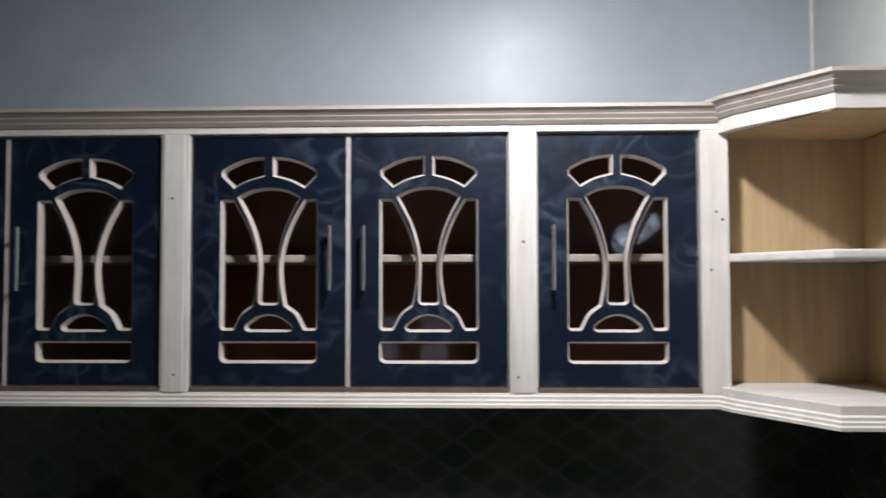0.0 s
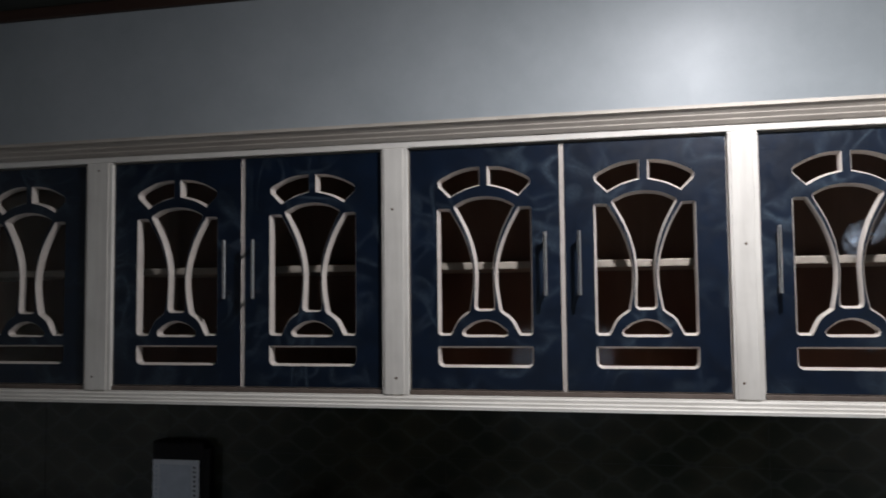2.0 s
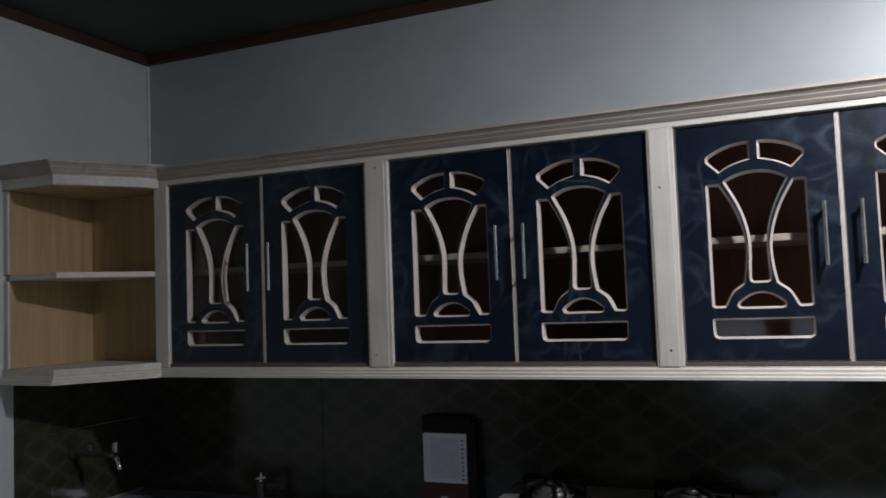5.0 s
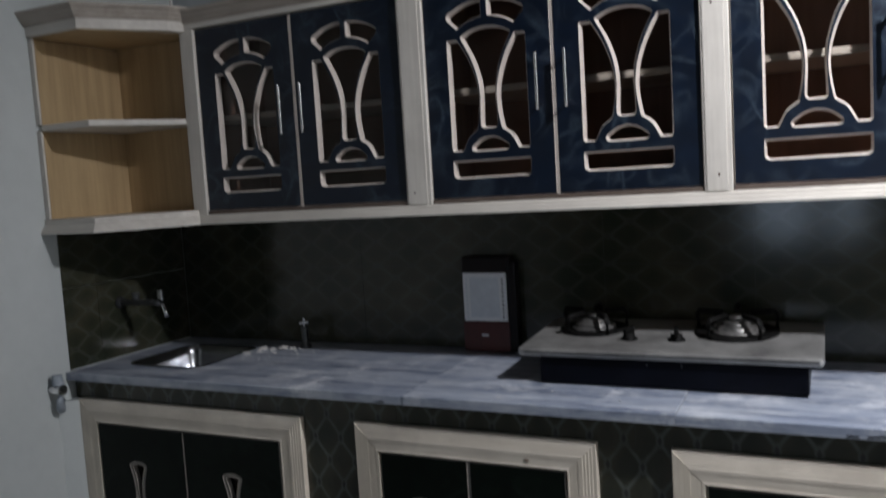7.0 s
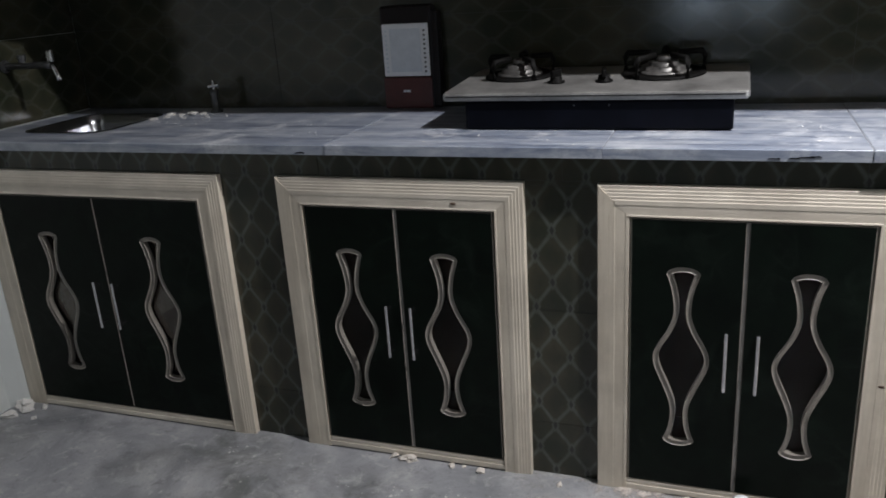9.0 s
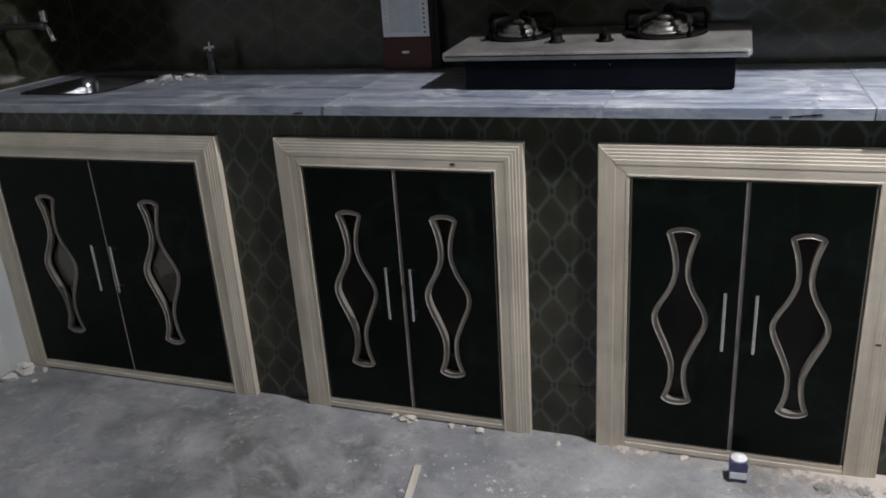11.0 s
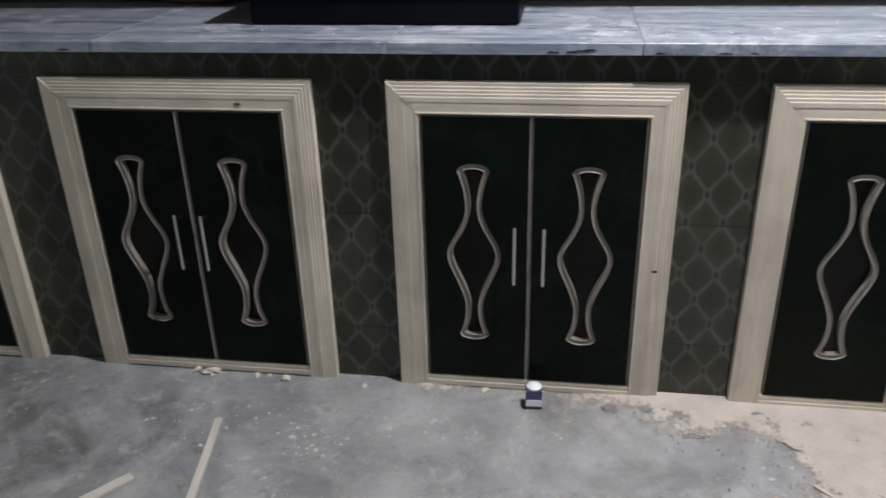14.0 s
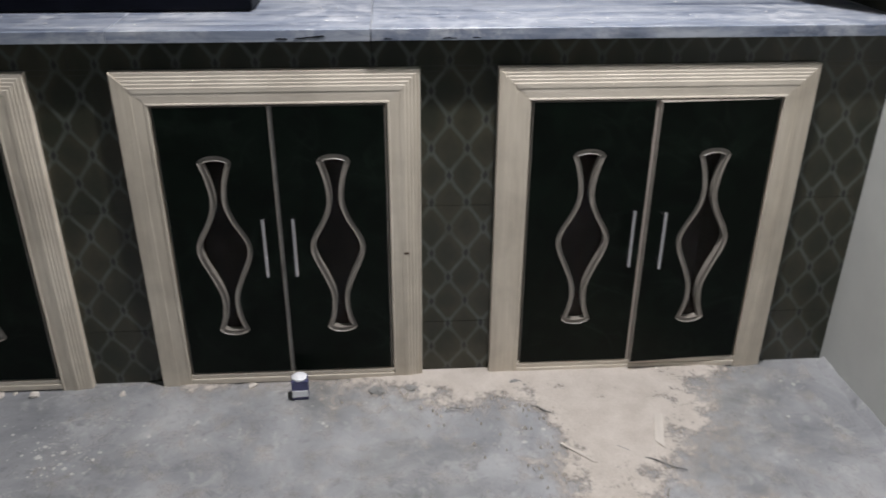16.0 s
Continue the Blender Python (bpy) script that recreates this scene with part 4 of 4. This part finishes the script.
for bx, by, r in ((-0.208, 0.215, 0.088), (0.152, 0.215, 0.100)):
    z = 0.0145
    part("drip_ring", on_hob(lathe([(r, 0.0), (r, 0.004), (r - 0.008, 0.007), (r - 0.018, 0.004), (0.03, 0.004)], (bx, by, z), 32)), M_IRON, hob)
    burner = part("burner", on_hob(lathe([(r * 0.66, 0.004), (r * 0.66, 0.009), (r * 0.58, 0.0115), (r * 0.52, 0.0115), (r * 0.52, 0.019), (r * 0.47, 0.0215), (r * 0.38, 0.0215), (r * 0.37, 0.028), (r * 0.30, 0.030), (r * 0.20, 0.030)], (bx, by, z), 28)), M_BURNER, hob, "ringed alloy burner")
    part("burner_cap", on_hob(lathe([(r * 0.19, 0.030), (r * 0.19, 0.040), (r * 0.14, 0.044), (r * 0.04, 0.045)], (bx, by, z), 20)), M_BURNER, burner)
    for k in range(5):
        a = radians(72 * k + 20)
        c, s = math.cos(a), math.sin(a)
        bm = tube([(bx + c * r * 0.97, by + s * r * 0.97, z + 0.003), (bx + c * r, by + s * r, z + 0.036), (bx + c * r * 0.93, by + s * r * 0.93, z + 0.047), (bx + c * r * 0.34, by + s * r * 0.34, z + 0.048)], 0.0072, 8)
        part("pan_support", on_hob(bm), M_IRON, hob)
for kx, ky, turn in ((-0.093, 0.118, 70), (0.022, 0.122, 100)):
    knob = part("knob", on_hob(lathe([(0.021, 0.0145), (0.021, 0.018), (0.015, 0.020), (0.014, 0.030), (0.010, 0.031)], (kx, ky, 0), 20)), M_IRON, hob, "black turning knob")
    bm = box(-0.020, 0.020, -0.005, 0.005, 0.028, 0.046, 0.003)
    bmesh.ops.rotate(bm, cent=(0, 0, 0), matrix=Matrix.Rotation(radians(turn), 3, "Z"), verts=bm.verts[:])
    bmesh.ops.translate(bm, vec=(kx, ky, 0), verts=bm.verts[:])
    part("grip", on_hob(bm), M_IRON, knob)
for sx in (-0.03, 0.05):
    part("screw", rod((-0.051 + sx, 0.1665, 0.897), (-0.051 + sx, 0.1680, 0.897), 0.0022, seg=8), M_DARK_CHROME, hob)

# ---- rechargeable lantern on the worktop ----
lantern = thing("emergency_lantern", "maroon rechargeable lantern with a white diffuser on the worktop", "lantern")
part("housing", box(-0.692, -0.536, 0.487, 0.526, WORK + 0.003, 1.126, 0.007), M_DARKPL, lantern)
part("side_cheek", box(-0.545, -0.520, 0.490, 0.524, WORK + 0.003, 1.110, 0.006), M_DARKPL, lantern)
part("base", box(-0.690, -0.542, 0.478, 0.4868, WORK + 0.003, 0.930, 0.004), M_RED, lantern, "maroon front panel")
diffuser = part("diffuser", box(-0.686, -0.546, 0.479, 0.4868, 0.932, 1.078, 0.004), M_WHITEPL, lantern, "white ribbed diffuser")
part("panel_print", box(-0.662, -0.570, 0.4775, 0.4787, 0.945, 1.064), M_GREYPL, diffuser)
for col in (-0.674, -0.558):
    bm = bmesh.new()
    for k in range(10):
        add_box(bm, col - 0.003, col + 0.003, 0.4775, 0.4787, 0.943 + k * 0.0125, 0.948 + k * 0.0125)
    part("light_row", bm, M_GREYPL if col < -0.6 else M_DARK_CHROME, diffuser)
part("badge", box(-0.631, -0.609, 0.4762, 0.4778, 0.887, 0.894, 0.0005), M_WHITEPL, lantern, "small pale badge")
part("top_cap", box(-0.686, -0.542, 0.481, 0.4868, 1.080, 1.122, 0.003), M_DARKPL, lantern)

# ---- things on the floor ----
carton = thing("small_carton", "small blue and white carton on the floor", "carton", at=(0.329, -0.062, 0.0))
carton.rotation_euler = (0, 0, radians(4))
part("box", box(-0.019, 0.019, -0.016, 0.016, 0.001, 0.052, 0.002), M_BOXBLUE, carton)
part("label", box(-0.0185, 0.0185, -0.0172, -0.0158, 0.010, 0.027), M_BOXWHITE, carton, "white label band")
part("lid", lathe([(0.0175, 0.0), (0.0178, 0.004), (0.0165, 0.0055), (0.0120, 0.0058), (0.0115, 0.0085), (0.001, 0.0087)], (0, 0, 0.0525), 24), M_BOXWHITE, carton, "round white lid")

rng = random.Random(7)
for ax, ay, bx, by, w, h in ((-0.395, -0.205, -0.328, -0.575, 0.017, 0.008), (-0.500, -0.417, -0.585, -0.525, 0.024, 0.009), (0.903, -0.275, 0.965, -0.341, 0.006, 0.004), (1.143, -0.190, 1.112, -0.300, 0.020, 0.005)):
    length = math.hypot(bx - ax, by - ay)
    bm = box(-w / 2, w / 2, 0, length, 0.0, h, 0.0012)
    for v in bm.verts:
        if v.co.y > length * 0.9 and v.co.x > 0:
            v.co.y -= w * 0.8
    stick = tagged(part("wood_stick", bm, M_STICK), "raw pale wooden offcut lying on the cement", "offcut", "offcuts on the floor")
    stick.matrix_basis = Matrix.Translation((ax, ay, 0.001 if ax < 0.5 else 0.0065)) @ Matrix.Rotation(math.atan2(by - ay, bx - ax) - math.pi / 2, 4, "Z")


def lump(x, y, r, material, name, label, category, flat=0.6, turn=0.0):
    """A broken crumb of plaster or mortar."""
    bm = bmesh.new()
    bmesh.ops.create_icosphere(bm, subdivisions=1 if r < 0.017 else 2, radius=r)
    seed = Vector((x * 37, y * 53, r * 900))
    for v in bm.verts:
        k = 0.85 + 0.75 * noise.noise(v.co / r * 1.3 + seed)
        v.co = Vector((v.co.x * k * 1.3, v.co.y * k, max(v.co.z * k * flat, -r * flat * 0.45)))
    low = min(v.co.z for v in bm.verts)
    bmesh.ops.translate(bm, vec=(0, 0, -low), verts=bm.verts[:])
    ob = tagged(part(name, bm, material), label, category, "crumbs on the floor")
    ob.location = (x, y, 0)
    ob.rotation_euler = (0, 0, turn)
    return ob


for x, y, r in ((-0.535, -0.012, 0.011), (-0.490, -0.014, 0.016), (-0.372, -0.018, 0.009), (-0.340, -0.012, 0.006), (-0.296, -0.022, 0.013), (0.21, -0.018, 0.010), (1.195, -0.012, 0.011), (-0.09, -0.03, 0.008)):
    lump(x, y, r * 1.15, M_STICK, "wood_crumb", "broken beige crumb of wood by the cabinet foot", "wood crumb", turn=rng.uniform(0, 3))
for x, y, r in ((0.505, -0.055, 0.018), (0.585, -0.050, 0.016), (0.845, -0.045, 0.020)):
    lump(x, y, r, M_DARKLUMP, "mortar_crumb", "grey crumb of mortar in the sawdust", "mortar crumb", 0.4, rng.uniform(-0.3, 0.3))
for x, y, r in ((-1.79, -0.03, 0.024), (-1.75, -0.06, 0.018), (-1.71, -0.03, 0.012), (-1.78, -0.10, 0.020), (-1.69, -0.09, 0.009)):
    lump(x, y, r, M_PLASTER, "plaster_crumb", "lump of pale plaster in the wall corner", "plaster crumb", 0.7, rng.uniform(0, 3))

for x, y, r in ((-1.385, 0.392, 0.017), (-1.352, 0.405, 0.012), (-1.318, 0.412, 0.020), (-1.287, 0.425, 0.013), (-1.398, 0.330, 0.014), (-1.365, 0.352, 0.010), (-1.330, 0.368, 0.009), (-1.405, 0.430, 0.011), (-1.255, 0.395, 0.008), (-1.300, 0.345, 0.007), (-1.225, 0.360, 0.006)):
    lump(x, y, r, M_PLASTER, "plaster_crumb", "crumb of white plaster on the marble by the sink", "plaster crumb", 0.35, rng.uniform(0, 3)).location.z = WORK
bm = bmesh.new()
for k in range(420):
    x, y = (rng.gauss(-1.33, 0.09), rng.gauss(0.36, 0.07)) if k < 220 else (rng.uniform(-1.0, 1.5), rng.uniform(0.0, 0.5))
    if not (-1.40 < x < 1.5 and 0.0 < y < 0.5) or (-0.41 < x < 0.31 and y > 0.15):
        continue
    s, a = rng.choice((0.001, 0.0016, 0.0025)) * rng.uniform(0.7, 1.5), rng.uniform(0, 6.28)
    ring = [bm.verts.new((x + s * rng.uniform(0.6, 1.4) * math.cos(a + t), y + s * rng.uniform(0.6, 1.4) * math.sin(a + t), WORK + 0.0026)) for t in (0, 1.57, 3.14, 4.71)]
    tip = bm.verts.new((x, y, WORK + 0.0045))
    for j in range(4):
        bm.faces.new((ring[j], ring[(j + 1) % 4], tip))
tagged(part("worktop_dust", bm, M_PLASTER), "specks of white plaster scattered on the marble", "debris", kind="stuff")

# sawdust swept against the last cabinets: a low uneven drift
bm = bmesh.new()
NX, NY = 430, 180
grid = {}
for i in range(NX + 1):
    for j in range(NY + 1):
        x, y = -0.20 + 1.77 * i / NX, -0.70 + 0.714 * j / NY
        core = math.exp(-((x - 0.70) / 0.17) ** 2 - ((y + 0.03) / 0.13) ** 2) + 0.85 * math.exp(-((x - 1.06) / 0.19) ** 2 - ((y + 0.12) / 0.20) ** 2) + 0.8 * math.exp(-((x - 0.98) / 0.12) ** 2 - ((y + 0.38) / 0.19) ** 2) + (0.5 + 0.12 * min(max((x - 0.3) / 0.5, -1), 0)) * math.exp(-((y - 0.0) / 0.05) ** 2) + 0.32 * math.exp(-((x - 0.42) / 0.09) ** 2 - ((y + 0.10) / 0.07) ** 2) - 0.45 * math.exp(-((x - 0.78) / 0.09) ** 2 - ((y + 0.24) / 0.10) ** 2) + 0.36 * math.exp(-((x - 1.22) / 0.26) ** 2 - ((y + 0.2) / 0.3) ** 2)
        edge = max(min(1, (x + 0.20) * 4, (1.57 - x) * 4, (y + 0.70) * 6), 0)
        rough = 0.55 * noise.noise(Vector((x * 7, y * 7, 3))) + 0.35 * noise.noise(Vector((x * 21, y * 21, 9))) + 0.30 * noise.noise(Vector((x * 60, y * 60, 1))) + 0.2 * noise.noise(Vector((x * 130, y * 130, 5)))
        z = 0.011 * (core * edge + 0.55 * rough * edge - 0.17)
        grid[i, j] = bm.verts.new((x, y, min(max(z, 0.0006), 0.0095)))
for i in range(NX):
    for j in range(NY):
        quad = (grid[i, j], grid[i + 1, j], grid[i + 1, j + 1], grid[i, j + 1])
        bm.faces.new(quad)
for f in bm.faces:
    f.smooth = True
tagged(part("sawdust", bm, M_SAWDUST), "pale sawdust drifted against the base cabinets", "sawdust", kind="stuff")

# dust flakes and chips strewn over the cement
bm = bmesh.new()
clusters = [(rng.gauss(0.95, 0.35), -abs(rng.gauss(0.05, 0.16)), rng.uniform(0.01, 0.05)) for k in range(26)]
clusters += [(rng.gauss(-0.17, 0.13), rng.gauss(-0.25, 0.07), rng.uniform(0.01, 0.045)) for k in range(24)]
clusters += [(rng.uniform(-1.7, 1.5), rng.uniform(-0.8, -0.03), rng.uniform(0.01, 0.05)) for k in range(9)]
for k in range(420):
    cx, cy, spread = clusters[rng.randrange(len(clusters))]
    x, y = cx + rng.gauss(0, spread), cy + rng.gauss(0, spread * 0.7)
    if not (LEFT + 0.01 < x < RIGHT - 0.01 and y < -0.012):
        continue
    s = rng.choice((0.0012, 0.0016, 0.0020, 0.0030, 0.0052)) * rng.uniform(0.7, 1.4)
    a, h = rng.uniform(0, 6.28), rng.uniform(0.0007, 0.0016)
    ring = [bm.verts.new((x + s * rng.uniform(0.5, 1.3) * math.cos(a + t), y + s * rng.uniform(0.5, 1.3) * math.sin(a + t), 0.0005)) for t in (0, 1.57, 3.14, 4.71)]
    tip = bm.verts.new((x, y, h))
    for j in range(4):
        bm.faces.new((ring[j], ring[(j + 1) % 4], tip))
tagged(part("dust_flakes", bm, M_FLAKE), "chips and flakes of plaster strewn over the cement", "debris", kind="stuff")

# coarse shavings and crumbs mixed into the drift
bm = bmesh.new()
for k in range(900):
    cx, cy, sx, sy = rng.choice(((0.70, -0.05, 0.09, 0.06), (1.02, -0.14, 0.12, 0.10), (0.97, -0.38, 0.08, 0.11), (0.85, -0.02, 0.28, 0.015)))
    x, y = rng.gauss(cx, sx), rng.gauss(cy, sy)
    if not (0.32 < x < 1.5 and -0.66 < y < -0.012):
        continue
    s, a, h = rng.choice((0.0016, 0.0022, 0.003, 0.0048)) * rng.uniform(0.7, 1.3), rng.uniform(0, 6.28), rng.uniform(0.008, 0.0125)
    ring = [bm.verts.new((x + s * rng.uniform(0.5, 1.4) * math.cos(a + t), y + s * rng.uniform(0.5, 1.0) * math.sin(a + t), 0.001)) for t in (0, 1.2, 2.3, 3.4, 4.6)]
    low = bm.verts.new((x + s * rng.uniform(-0.4, 0.4), y, min(h, 0.007 + s)))
    for j in range(5):
        bm.faces.new((ring[j], ring[(j + 1) % 5], low))
tagged(part("wood_shavings", bm, M_STICK), "pale wood crumbs and shavings in the sawdust", "shavings", kind="stuff")

# splinters and shavings in the drift
for x, y, a, l in ((1.00, -0.285, -0.45, 0.085), (1.06, -0.325, -0.5, 0.10), (0.66, -0.145, 0.1, 0.06), (0.86, -0.14, -0.6, 0.05)):
    bm = tube([(0, 0, 0.004), (l * 0.3, 0.004, 0.007), (l * 0.65, -0.002, 0.006), (l, 0.003, 0.003)], 0.0012, 6)
    ob = tagged(part("splinter", bm, M_DARKLUMP), "thin grey splinter lying in the sawdust", "splinter", "splinters in the sawdust")
    ob.location = (x, y, 0.002)
    ob.rotation_euler = (0, 0, a)

# rough grey fillet added along the side wall's foot to give its soft shade
bm = bmesh.new()
rows = []
for k in range(91):
    y = 0.0 - 1.6 * k / 90
    w = noise.noise(Vector((y * 6, 2.0, 4.0))) + 0.6 * noise.noise(Vector((y * 21, 7.0, 1.0)))
    high, out = 0.016 + 0.009 * w, 0.016 + 0.012 * noise.noise(Vector((y * 11, 5.0, 9.0)))
    rows.append([bm.verts.new(p) for p in ((RIGHT + 0.002, y, high), (RIGHT - out * 0.35, y, high * 0.8), (RIGHT - out * 0.7, y, high * 0.35), (RIGHT - out * 1.4, y, -0.002))])
for one, two in zip(rows, rows[1:]):
    for k in range(3):
        bm.faces.new((one[k], one[k + 1], two[k + 1], two[k]))
bmesh.ops.recalc_face_normals(bm, faces=bm.faces[:])
tagged(part("trim_mortar_foot", smooth(bm), M_FLOOR), "rough grey fillet added for the soft shade along the wall foot", "trim", kind="structure")

# ---- tiles: the counter's front, the splashback and the side wall ----
tile_meshes = {}


def tile(parent, x0, x1, z0, z1, y, side=False, material=M_TILE):
    """One glazed tile, with a joint of 2 mm round it."""
    w, h = round(x1 - x0, 4), round(z1 - z0, 4)
    if w < 0.008 or h < 0.008:
        return
    key = (w, h, side, material.name)
    if key not in tile_meshes:
        bm = box(0.0006, w - 0.0006, 0, 0.0026, 0.0006, h - 0.0006)
        if side:
            bmesh.ops.rotate(bm, cent=(0, 0, 0), matrix=Matrix.Rotation(radians(90 if side > 0 else -90), 3, "Z"), verts=bm.verts[:])
        data = bpy.data.meshes.new("tile")
        bm.to_mesh(data)
        bm.free()
        data.materials.append(material)
        tile_meshes[key] = data
    ob = new("tile", tile_meshes[key])
    ob.parent = parent
    ob.location = (y, x0 if side > 0 else x1, z0) if side else (x0, y, z0)


def spans(lo, hi, step, start):
    """The pieces between lo and hi of a row of tiles laid from start."""
    cuts = [lo]
    k = math.floor((lo - start) / step) + 1
    while start + k * step < hi - 1e-4:
        if start + k * step > lo + 1e-4:
            cuts.append(start + k * step)
        k += 1
    return list(zip(cuts, cuts[1:] + [hi]))


for n in range(0, len(edges), 2):
    for z0, z1 in spans(0.0, TOP + 0.001, 0.30, 0.145):
        tile(counter_base, edges[n], edges[n + 1], z0, z1, FACE)
for x0, x1 in spans(LEFT, RIGHT, 0.60, -0.08):
    tile(counter_base, x0, x1, TOP + 0.001, 0.8135, FACE)
for z0, z1 in spans(WORK + 0.003, 1.267, 0.30, 1.095):
    for x0, x1 in spans(LEFT + 0.003, RIGHT - 0.003, 0.40, -0.265):
        tile(wall_north, x0, x1, z0, z1, SPLASH, material=M_SPLASH)
    for y0, y1 in spans(0.002, SPLASH - 0.001, 0.40, -0.27):
        tile(wall_west, y0, y1, z0, z1, LEFT + 0.003, side=1, material=M_SPLASH)
    for y0, y1 in spans(-0.03, SPLASH - 0.001, 0.40, -0.27):
        tile(wall_east, y0, y1, z0, z1, RIGHT - 0.003, side=-1, material=M_SPLASH)
tagged(part("trim_mortar_bed", box(LEFT + 0.001, RIGHT - 0.001, SPLASH + 0.0014, BACK, WORK - 0.02, 1.2665), M_GROUT), "mortar bed behind the splashback tiles", "mortar", kind="structure")
